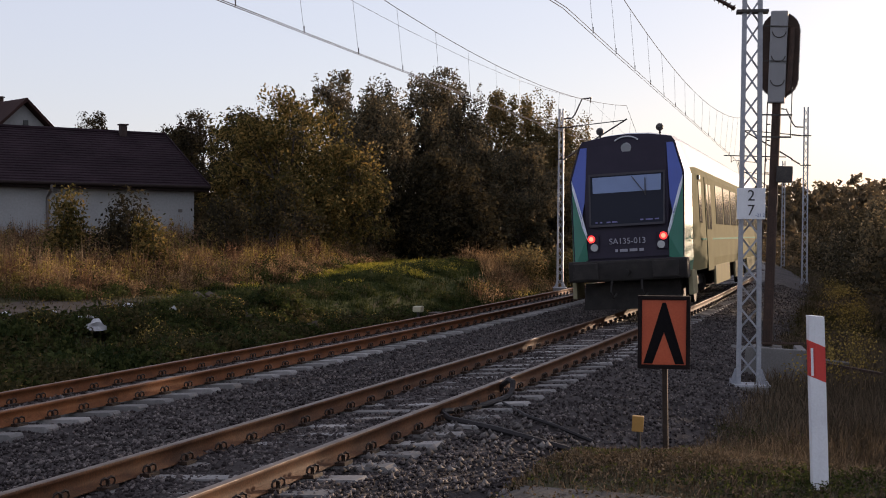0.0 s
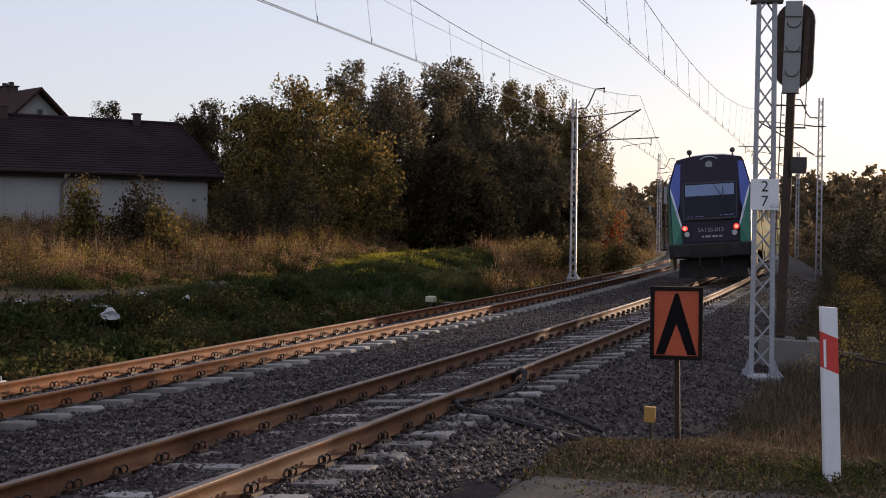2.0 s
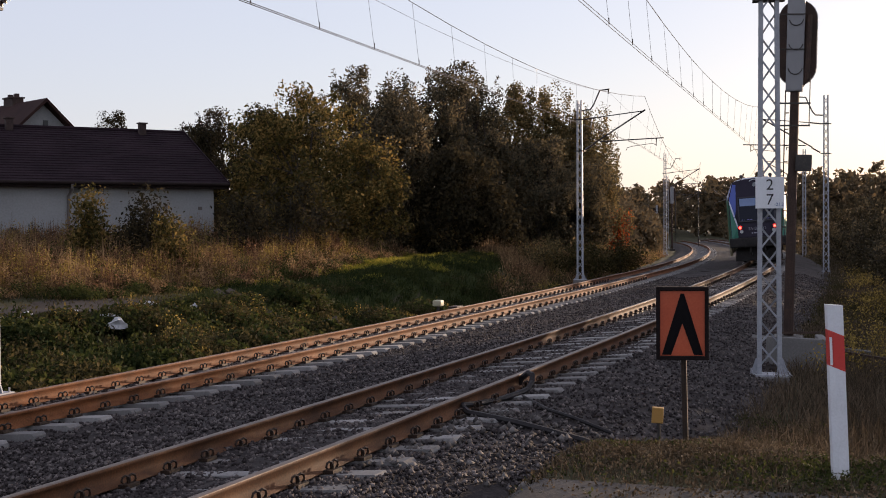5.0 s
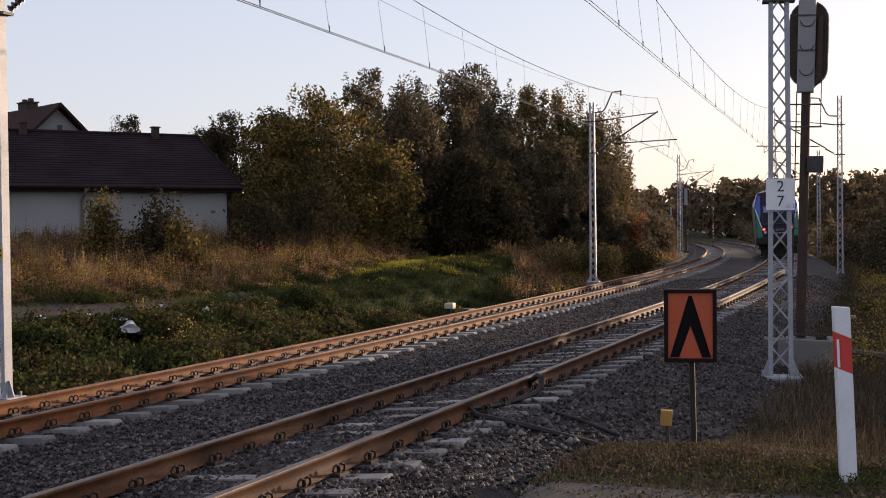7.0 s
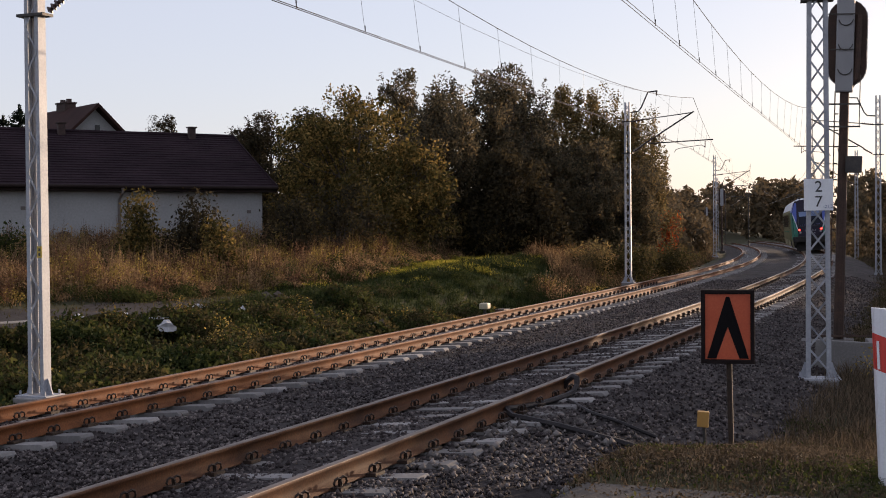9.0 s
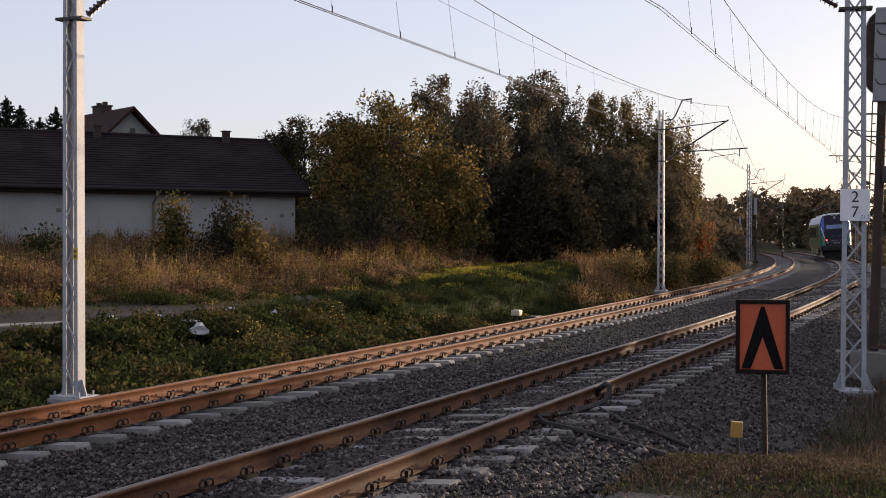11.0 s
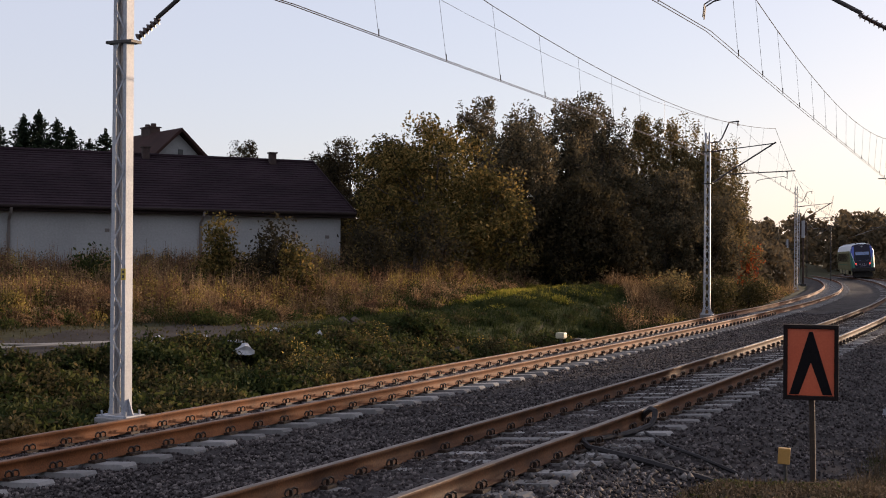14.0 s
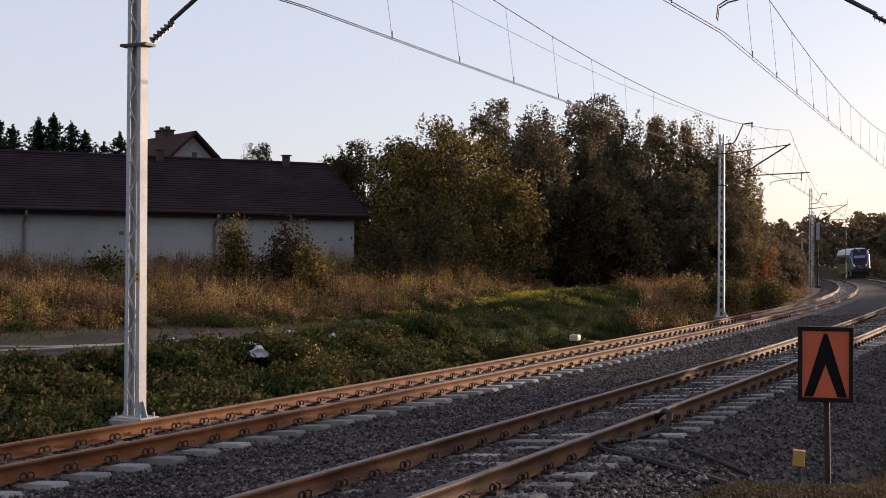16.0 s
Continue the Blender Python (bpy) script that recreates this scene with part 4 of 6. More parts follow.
def limb(bm, rng, a, b, r0, r1, kinks=4):
    a, b = Vector(a), Vector(b)
    pts = [a.lerp(b, i / kinks) + Vector(rng.normal(size=3)) * (0.05 * (b - a).length * (0 < i < kinks)) for i in range(kinks + 1)]
    for i in range(kinks):
        u, v = i / kinks, (i + 1) / kinks
        rod(bm, pts[i], pts[i + 1], r0 + (r1 - r0) * u, r0 + (r1 - r0) * v, 6)


def make_tree(label, x, y, top, lobes, leaves, seed, n_clumps=150, per=55, size=0.13, droop=1.0, clump=0.55, bark=None, name="tree", category="tree", base=None, group="", strands=0):
    """A tree or bush: trunk and limbs, and a crown of small leaves in clumps that fill uneven lobes.
    lobes: (dx, dy, height of centre, radius across, radius up)."""
    rng = np.random.default_rng(seed)
    z0 = gz(x, y) - 0.05 if base is None else base
    tree = thing(name, label, category, pose(x, y, z0), group=group)
    bm = BM()
    h = top - z0
    limb(bm, rng, (0, 0, 0), (rng.normal() * 0.1, rng.normal() * 0.1, h * 0.8), 0.022 * h + 0.03, 0.02, 6)
    for dx, dy, zc, ra, ru in lobes:
        for _ in range(3):
            limb(bm, rng, (0, 0, max(0.15, h * 0.12 + 0.4 * (zc - z0) * rng.random())), (dx + rng.normal() * ra * 0.4, dy + rng.normal() * ra * 0.4, zc - z0 + rng.normal() * ru * 0.3), 0.010 * h, 0.012, 4)
    part("trunk", bm, bark or M_BARK, tree)
    vol = np.array([l[3] * l[3] * l[4] for l in lobes])
    cs, rs = [], []
    for (dx, dy, zc, ra, ru), share in zip(lobes, vol / vol.sum()):
        k = max(4, int(n_clumps * share))
        d = rng.normal(size=(k, 3))
        d /= np.linalg.norm(d, axis=1, keepdims=True)
        rr = 0.45 + 0.6 * rng.random((k, 1)) ** 0.6
        cs.append(np.array([dx, dy, zc - z0]) + d * rr * np.array([ra, ra, ru]))
        rs.append(clump * (0.6 + 0.8 * rng.random(k)))
    cs, rs = np.concatenate(cs), np.concatenate(rs)
    cs[:, 2] = np.maximum(cs[:, 2], 0.12)
    if strands:
        # hanging twigs at the outside of the crown, and upright tips at its top
        pick = cs[rng.integers(0, len(cs), strands)]
        out = pick + np.array([1, 1, 0]) * rng.normal(size=(strands, 3)) * 0.35
        for k in range(6):
            cs = np.concatenate([cs, out + np.array([0, 0, 0.25 - 0.24 * k])])
            rs = np.concatenate([rs, np.full(strands, 0.14)])
        tips = cs[np.argsort(-cs[:, 2])[:10]]
        for k in range(3):
            cs = np.concatenate([cs, tips + np.array([0, 0, 0.3 + 0.28 * k]) + rng.normal(size=tips.shape) * np.array([0.08, 0.08, 0.05])])
            rs = np.concatenate([rs, np.full(len(tips), 0.24 - 0.06 * k)])
        keep = (cs[:, 2] < h - 0.1) & (cs[:, 2] > 0.2)
        cs, rs = cs[keep], rs[keep]
    counts = np.where(rs < 0.25, max(8, per // 5), per)
    v1, f1 = leaf_arrays(rng, cs[counts == per], rs[counts == per], per, size, droop)
    v2, f2 = leaf_arrays(rng, cs[counts != per], rs[counts != per], max(8, per // 5), size * 0.8, 1.3)
    v, f = np.concatenate([v1, v2]), np.concatenate([f1, f2 + len(v1)])
    v[:, 2] = np.maximum(v[:, 2], 0.0)
    part("crown", tri_mesh("crown", v, f, leaves), None, tree)
    return tree


def make_fir(x, y, top, width, seed):
    """A spruce: whorls of drooping boughs of uneven length, each a spray of short twigs."""
    rng = np.random.default_rng(seed)
    z0 = gz(x, y)
    h = top - z0
    tree = thing("fir_tree", "dark pointed fir tree behind the roofs", "fir tree", pose(x, y, z0 - 0.05), group="firs behind the barn")
    bm = BM()
    rod(bm, (0, 0, 0), (0, 0, h), 0.18, 0.015, 7)
    part("trunk", bm, M_BARK, tree)
    pts = []
    z = h - 0.25
    while z > 0.12 * h:
        reach = width * (1 - z / h) ** 0.78 + 0.06
        for _ in range(int(rng.integers(5, 9))):
            a, ln = rng.random() * 2 * math.pi, reach * (0.45 + 0.75 * rng.random())
            m = max(3, int(ln / 0.14))
            u = np.linspace(0.08, 1, m)
            sag = -0.22 * ln * u + 0.16 * ln * u ** 3
            side = rng.normal(size=m) * 0.10 * (1.1 - u)
            pts.append(np.stack([math.cos(a) * ln * u - math.sin(a) * side, math.sin(a) * ln * u + math.cos(a) * side, z + sag + rng.normal(size=m) * 0.03], -1))
        z -= 0.13 + 0.12 * rng.random()
    pts.append(np.stack([np.zeros(12), np.zeros(12), h - 0.5 + 0.055 * np.arange(12)], -1))
    c = np.concatenate(pts)
    c = np.repeat(c, 2, 0)
    v, f = leaf_arrays(rng, c, np.full(len(c), 0.13), 2, 0.12, 1.3)
    part("crown", tri_mesh("crown", v, f, L_FIR), None, tree)


def blades(name, x, y, h, w, material, label, category, seed, lean=0.35, z=None):
    """Many grass blades: each a bent strip of three triangles."""
    rng = np.random.default_rng(seed)
    n = len(x)
    z = (ground_z(x, y) if z is None else z) - 0.03
    a = rng.random(n) * 2 * math.pi
    side = np.stack([np.cos(a), np.sin(a), np.zeros(n)], -1) * (w / 2)[:, None]
    b = rng.random(n) * 2 * math.pi
    tilt = np.stack([np.cos(b), np.sin(b), np.zeros(n)], -1) * (h * lean * rng.random(n))[:, None]
    p = np.stack([x, y, z], -1)
    up = np.stack([np.zeros(n), np.zeros(n), h], -1)
    v = np.stack([p - side, p + side, p + side * 0.8 + up * 0.55 + tilt * 0.35, p - side * 0.8 + up * 0.55 + tilt * 0.35, p + up + tilt], 1)
    k = np.arange(n)[:, None] * 5
    f = np.concatenate([k + np.array([[0, 1, 2]]), k + np.array([[0, 2, 3]]), k + np.array([[3, 2, 4]])], 0)
    me = tri_mesh(name, v.reshape(-1, 3), f, material)
    return tagged(new(name, me), label, category, kind="stuff")


def clumps(name, x, y, R, H, material, label, seed, stems=30, leaves=140, leaf=0.034, top_heavy=0.6, category="weeds", plume=0.0):
    """Domed tufts of stalks and small leaves, each with its own spread R and height H."""
    rng = np.random.default_rng(seed)
    n = len(x)
    if n == 0:
        return None
    k = np.repeat(np.arange(n), leaves)
    r = np.sqrt(rng.random(len(k)))
    a = rng.random(len(k)) * 2 * math.pi
    px, py = x[k] + R[k] * r * np.cos(a), y[k] + R[k] * r * np.sin(a)
    base = ground_z(x, y)
    dome = H[k] * (1 - 0.5 * r * r) * (0.82 + 0.36 * rng.random(len(k)))
    u = rng.random(len(k)) ** top_heavy
    pz = np.maximum(base[k] - 0.5 * R[k], base[k]) + dome * u
    v, f = leaf_arrays(rng, np.stack([px, py, pz], -1), np.full(len(k), 0.03), 1, leaf)
    k = np.repeat(np.arange(n), stems)
    r = np.sqrt(rng.random(len(k)))
    a = rng.random(len(k)) * 2 * math.pi
    foot = np.stack([x[k] + 0.6 * R[k] * r * np.cos(a), y[k] + 0.6 * R[k] * r * np.sin(a), base[k] - 0.04], -1)
    high = H[k] * (1 - 0.4 * r * r) * (0.85 + (0.3 + plume) * rng.random(len(k)))
    tip = foot + np.stack([(0.5 * R[k] * r + 0.08 * rng.normal(size=len(k))) * np.cos(a), (0.5 * R[k] * r + 0.08 * rng.normal(size=len(k))) * np.sin(a), high], -1)
    b = rng.random(len(k)) * 2 * math.pi
    w = np.stack([np.cos(b), np.sin(b), np.zeros(len(k))], -1) * (0.005 + 0.006 * rng.random((len(k), 1)))
    sv = np.stack([foot - w, foot + w, tip + 0.5 * w, tip - 0.5 * w], 1).reshape(-1, 3)
    sf = np.arange(len(sv)).reshape(-1, 4) + len(v)
    me = tri_mesh(name, np.concatenate([v, sv]), np.concatenate([f, sf]), material)
    return tagged(new(name, me), label, category, kind="stuff")


def scatter(rng, n, s0, s1, l0, l1, power=1.0):
    s = s0 + (s1 - s0) * rng.random(n) ** power
    lat = l0 + (l1 - l0) * rng.random(n)
    x, y = line(s, lat)
    return s, lat, np.asarray(x), np.asarray(y)


def build_grass():
    rng = np.random.default_rng(21)
    # tall dry grass and goldenrod of the field: tufts
    s, lat, x, y = scatter(rng, 40000, 8, 62, -42, -14.0)
    edge = np.interp(s, [0, 29, 31, 37, 40, 44, 50, 57, 66], [-18.2, -18.2, -16.6, -16.3, -14.9, -14.5, -15.2, -15.8, -17.0])
    in_front = -0.5515 * (x + 21.5) + 0.834 * (y - 47.7) < 0.4
    keep = (lat < edge + 0.45 * lumps(x, y, 0.9)) & in_front & (s < 61)
    x, y = x[keep], y[keep]
    rim = np.interp((edge - lat)[keep], [0, 0.35, 1.3], [0.30, 0.62, 1.0])
    tall = 1.02 * (0.75 + 0.5 * rng.random(len(x))) * (0.62 + 0.40 * lumps(x, y, 2.6) + 0.62 * lumps(x + 9, y, 0.6) + 0.26) * rim * np.interp(s[keep], [30, 46], [1.0, 1.35])
    x, y, tall, rim = (np.repeat(q, 3) for q in (x, y, 0.5 * tall, rim))
    x, y = x + rng.normal(size=len(x)) * 0.14, y + rng.normal(size=len(x)) * 0.14
    h = np.clip(tall * (0.32 + 0.46 * rng.random(len(x))), 0.08, 1.3)
    pick = rng.random(len(x)) + 0.30 * lumps(x, y, 1.6) - 0.25 * (rim < 0.7)
    for name, m, lab, sel in (("dry_tall_grass", G_BROWN, "tall dry brown grass and weeds on the field", (pick >= 0.14) & (pick < 0.78)), ("golden_weeds", G_GOLD, "golden-brown weeds among the tall grass", pick >= 0.78), ("green_weeds", L_WEED, "green weeds among the dry grass", pick < 0.14)):
        blades(name, x[sel], y[sel], h[sel], 0.010 + 0.018 * rng.random(sel.sum()), m, lab, "grass", 3, 0.75)
    # tufts of goldenrod, dock, tansy and withered umbels, rising from low fringes at the path to waist height
    s, lat, px, py = scatter(rng, 9000, 8, 61, -44, -14.0)
    edge = np.interp(s, [0, 29, 31, 37, 40, 44, 50, 57, 66], [-18.2, -18.2, -16.7, -16.4, -15.0, -14.6, -15.3, -15.9, -17.1])
    keep = (lat < edge) & (lat > edge - 15) & (-0.5515 * (px + 21.5) + 0.834 * (py - 47.7) < 0.0)
    px, py, ps, d = px[keep], py[keep], s[keep], (edge - lat)[keep]
    swell = 0.30 * lumps(px, py, 1.9) + 0.22 * lumps(px + 7, py, 0.8)
    ph = (0.72 + 0.30 * rng.random(len(px)) + swell) * np.interp(d, [0, 0.5, 1.6], [0.30, 0.5, 1.0]) * np.interp(ps, [30, 46], [0.95, 1.2])
    pr = 0.22 + 0.28 * rng.random(len(px))
    thin = rng.random(len(px)) < np.interp(d, [0, 5, 15], [1.0, 0.8, 0.5])
    kind = rng.random(len(px)) + 0.42 * lumps(px + 5, py, 2.4) - 0.5 * np.interp(d, [0, 1.3], [1.0, 0.0]) * (rng.random(len(px)) < 0.8)
    for j, (name, m, lab, lo, hi, plume) in enumerate((("green_plants", L_WEED, "still green bushy weeds at the field's edge", -9, 0.10, 0.1), ("brown_plants", G_BROWN, "bushy brown withered plants of the field", 0.10, 0.52, 0.45), ("rusty_docks", G_DOCK, "rust-brown withered dock plants", 0.52, 0.76, 0.5), ("goldenrod_plants", G_GOLD, "golden fading goldenrod plants", 0.76, 9, 0.25))):
        sel = (kind >= lo) & (kind < hi) & thin
        clumps(name, px[sel], py[sel], pr[sel], np.clip(ph[sel], 0.12, 1.45), m, lab, 500 + j, 14, 185, 0.036, 0.6, plume=0.6 * plume)
    # withered weeds and dry grass along the top of the bank, past the bush to the curve
    s, lat, px, py = scatter(rng, 1500, 47, 118, -13.5, -8.1)
    keep = (rng.random(len(px)) < np.interp(s, [47, 56, 62, 118], [0.15, 0.55, 1.0, 0.8])) & ((s > 58) | (lat > -10.5))
    px, py, s = px[keep], py[keep], s[keep]
    kind = rng.random(len(px)) + 0.4 * lumps(px, py, 2.0)
    for j, (name, m, lab, lo, hi) in enumerate((("bank_top_weeds", G_BROWN, "dry brown weeds along the bank", -9, 0.40), ("bank_top_docks", G_DOCK, "rust-brown docks along the bank", 0.40, 0.62), ("bank_top_herbs", L_YELLOWING, "yellowing herbs along the bank", 0.62, 0.88), ("bank_top_gold", G_GOLD, "golden weeds along the bank", 0.88, 9))):
        sel = (kind >= lo) & (kind < hi)
        clumps(name, px[sel], py[sel], 0.35 + 0.35 * rng.random(sel.sum()), 0.30 + 0.55 * rng.random(sel.sum()), m, lab, 520 + j, 20, 80, 0.045, plume=0.4)
    # dry grass before the wood, beyond the dark bush
    px, py = 3.2 + 7.5 * rng.random(9000), 56.8 + 7.0 * rng.random(9000)
    ps, pl = s_lat(px, py)
    keep = (pl < -9.2) & (lumps(px, py, 1.1) > -0.35)
    px, py = px[keep], py[keep]
    blades("wood_edge_grass", px, py, 0.35 + 0.5 * rng.random(len(px)) + 0.35 * lumps(px, py, 0.9).clip(0), 0.014 + 0.02 * rng.random(len(px)), G_BROWN, "tall dry grass at the edge of the wood", "grass", 15, 0.7)
    # green strip towards the trees: upper part coloured as sunlit, slope below as shaded
    s, lat, x, y = scatter(rng, 150000, 26, 88, -23, -8.2)
    edge = np.interp(s, [26, 31, 37, 40, 44, 50, 57, 66], [-11.4, -11.6, -16.3, -14.9, -14.5, -15.2, -16.5, -22.0])
    keep = (lat > edge - 0.4) & (lat < -8.6) & ((s > 33) | (lat > -11.5))
    x, y, s, lat = x[keep], y[keep], s[keep], lat[keep]
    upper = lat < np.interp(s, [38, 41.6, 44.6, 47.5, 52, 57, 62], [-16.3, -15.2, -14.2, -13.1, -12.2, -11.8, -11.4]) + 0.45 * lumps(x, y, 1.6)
    for name, m, lab, sel in (("green_grass", G_GREEN_SUNLIT, "short green grass coloured as if in evening sun", upper), ("slope_grass", G_SLOPE_SHADED, "ditch slope grass coloured dark green as if shaded", ~upper)):
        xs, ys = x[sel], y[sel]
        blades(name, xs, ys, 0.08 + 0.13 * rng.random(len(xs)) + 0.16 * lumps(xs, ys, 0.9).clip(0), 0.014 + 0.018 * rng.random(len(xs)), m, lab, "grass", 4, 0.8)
    # tussocks that break the slope, and weeds at the edge of the green strip
    s, lat, px, py = scatter(rng, 1500, 29, 64, -13.5, -8.3)
    keep = lumps(px, py, 1.2) + 0.4 * rng.normal(size=len(px)) > 0.05
    px, py, lat = px[keep], py[keep], lat[keep]
    kind = rng.random(len(px)) + 0.3 * lumps(px + 3, py, 1.5)
    for j, (name, m, lab, lo, hi) in enumerate((("slope_tussocks", G_SLOPE_SHADED, "tussocks on the ditch slope, coloured dark green as if shaded", -9, 0.62), ("slope_herbs", L_WEED, "green herbs on the ditch slope", 0.62, 0.88), ("slope_dry_tufts", G_MIX, "dull dry tufts on the ditch slope", 0.88, 9))):
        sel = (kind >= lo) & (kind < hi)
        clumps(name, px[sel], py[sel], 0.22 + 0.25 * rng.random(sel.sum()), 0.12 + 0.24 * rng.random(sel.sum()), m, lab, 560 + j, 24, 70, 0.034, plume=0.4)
    s, lat, px, py = scatter(rng, 700, 38, 66, -19.5, -11.5)
    keep = lumps(px, py, 0.9) > 0.30
    px, py = px[keep], py[keep]
    clumps("green_tufts", px, py, 0.25 + 0.2 * rng.random(len(px)), 0.12 + 0.2 * rng.random(len(px)), G_GREEN_SUNLIT, "yellow-green grass tufts coloured as if in evening sun", 570, 26, 60, 0.034, category="grass", plume=0.4)
    s, lat, x, y = scatter(rng, 9000, 16, 36, -18.5, -11.6)
    keep = rng.random(len(x)) < np.interp(lat, [-18.4, -17.3, -15.5, -14.0, -12.4, -11.8], [1.0, 0.5, 0.05, 0.12, 0.15, 1.0]) + np.clip((s - 30) / 4, 0, 1)
    x, y = x[keep], y[keep]
    blades("path_grass", x, y, 0.05 + 0.10 * rng.random(len(x)), 0.02 + 0.02 * rng.random(len(x)), G_MIX, "thin trodden grass on the dirt path", "grass", 8, 0.8)
    # weeds on the ditch slope beside the far track
    s, lat, x, y = scatter(rng, 46000, 9, 34, -11.8, -7.0)
    h = 0.10 + 0.20 * rng.random(len(x)) + 0.42 * lumps(x, y, 0.8).clip(0)
    h *= np.interp(lat, [-9.0, -8.0, -7.4], [1.0, 0.4, 0.2])
    g = rng.random(len(x)) + 0.3 * lumps(x, y, 1.3)
    blades("ditch_grass", x[g < 0.35], y[g < 0.35], 0.55 * h[g < 0.35], 0.012 + 0.012 * rng.random((g < 0.35).sum()), G_MIX, "rough mixed grass on the ditch slope", "grass", 5, 0.7)
    # brambles and nettles in mounds with dark hollows between them
    s, lat, px, py = scatter(rng, 2900, 8.5, 35, -12.0, -7.35)
    hollow = lumps(px + 2, py, 0.75)
    keep = hollow > -0.16
    px, py, s, lat = px[keep], py[keep], s[keep], lat[keep]
    ph = (0.30 + 0.34 * rng.random(len(px)) + 0.55 * hollow[keep].clip(0)) * np.interp(lat, [-12, -11.4, -8.8, -7.6], [0.45, 0.85, 1.0, 0.5])
    pr = 0.22 + 0.28 * rng.random(len(px))
    kind = rng.random(len(px)) + 0.45 * lumps(px + 11, py, 1.0) + 0.10 * (s > 22)
    for j, (name, m, lab, lo, hi, lf) in enumerate((("ditch_brambles", G_SLOPE_SHADED, "dark green brambles on the ditch slope", -9, 0.18, 0.042), ("ditch_weeds", L_WEED, "leafy green weeds on the ditch slope", 0.18, 0.58, 0.040), ("yellowing_weeds", L_YELLOWING, "yellowing leafy weeds on the ditch slope", 0.58, 0.92, 0.036), ("brown_ditch_weeds", G_MIX, "withered brown weeds on the ditch slope", 0.92, 1.12, 0.030), ("pale_weeds", G_GOLD, "pale dry weed tops on the ditch slope", 1.12, 9, 0.026))):
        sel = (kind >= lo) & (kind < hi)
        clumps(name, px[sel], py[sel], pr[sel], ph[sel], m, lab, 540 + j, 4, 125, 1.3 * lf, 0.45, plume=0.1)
    # verge by the level crossing, and the bank on the outer side of the near track
    s, lat, x, y = scatter(rng, 60000, 8.6, 30, 2.2, 9.5, 1.5)
    d = np.interp(lat, [2.4, 3.3, 4.2], [0.0, 0.55, 1.0]) * np.interp(s, [8.6, 9.4, 10.5, 30], [0.12, 0.45, 1, 1])
    near_pole = np.interp(s, [10, 13, 14.5], [1.0, 0.9, 0.0])
    d = np.maximum(d, near_pole * np.interp(lat, [1.7, 2.4], [0, 1]) * np.interp(s, [8.8, 9.6, 10.4], [0.0, 0.3, 1]))
    keep = rng.random(len(x)) < d
    x, y, s, lat = x[keep], y[keep], s[keep], lat[keep]
    h = (0.05 + 0.13 * rng.random(len(x))) * np.interp(lat, [2.5, 4.0, 7], [0.9, 1.9, 3.2]) * np.interp(s, [9, 11, 13, 20], [0.28, 0.36, 0.8, 1.5])
    blades("verge_grass", x, y, h, 0.007 + 0.007 * rng.random(len(x)), G_VERGE, "dry short verge grass beside the crossing", "grass", 6, 0.8)
    c = np.stack([x, y, ground_z(x, y) + 0.03 + 0.4 * h * rng.random(len(x))], -1)
    low = s < 16
    half = lumps(x, y, 0.8) + 0.35 * rng.normal(size=len(x)) > 0.30
    for name, m, lab, sel in (("verge_herbs", L_WEED, "low green herbs in the verge", low & half), ("verge_litter", G_VERGE, "dry leaf litter in the verge", low & ~half)):
        v, f = leaf_arrays(rng, c[sel], np.full(sel.sum(), 0.05), 4, 0.016, 0.7)
        tagged(new(name, tri_mesh(name, v, f, m)), lab, "herbs", kind="stuff")
    s, lat, x, y = scatter(rng, 9000, 9.0, 13.0, 1.2, 4.4)
    keep = (rng.random(len(x)) < np.interp(s, [9.0, 10, 12.3, 13], [0.15, 0.9, 0.8, 0.0])) & (lat > 1.7 + 0.4 * lumps(x, y, 0.5))
    x, y = x[keep], y[keep]
    blades("verge_tufts", x, y, 0.05 + 0.10 * rng.random(len(x)), 0.007 + 0.006 * rng.random(len(x)), G_VERGE, "low green tufts beside the crossing", "grass", 7, 0.9)
    s, lat, x, y = scatter(rng, 26000, 14, 75, 2.6, 8.5, 1.3)
    keep = rng.random(len(x)) < np.interp(lat, [2.6, 3.2, 4.2], [0.05, 0.5, 1.0])
    x, y, lat = x[keep], y[keep], lat[keep]
    blades("bank_grass", x, y, (0.08 + 0.22 * rng.random(len(x))) * np.interp(lat, [3, 6], [0.8, 1.8]), 0.012 + 0.014 * rng.random(len(x)), G_VERGE, "dry brown grass on the embankment", "grass", 12, 0.9)
    # golden weeds on the bank near the mast and further along
    s, lat, x, y = scatter(rng, 2200, 20, 62, 3.6, 5.0)
    keep = (rng.random(len(x)) < np.interp(lat, [3.6, 4.4, 6], [0.15, 0.7, 1])) & (lumps(x, y, 0.8) > 0.15)
    x, y, lat = x[keep], y[keep], lat[keep]
    c = np.stack([x, y, ground_z(x, y) + 0.18 + 0.3 * rng.random(len(x))], -1)
    v, f = leaf_arrays(rng, c, np.full(len(c), 0.20), 14, 0.028, 1.3)
    tagged(new("bank_weeds", tri_mesh("bank_weeds", v, f, G_GOLD)), "golden dry weeds on the embankment", "weeds", kind="stuff")
    # withered tufts that hide the shoulder of the bed further along
    s, lat, px, py = scatter(rng, 1500, 26, 100, 2.15, 5.2, 1.3)
    keep = rng.random(len(px)) < np.interp(lat, [2.15, 2.7, 3.4], [0.25, 0.7, 1.0]) * np.interp(s, [26, 34], [0.3, 1.0])
    px, py = px[keep], py[keep]
    dry = lumps(px, py, 1.7) + 0.5 * rng.normal(size=len(px)) > -0.1
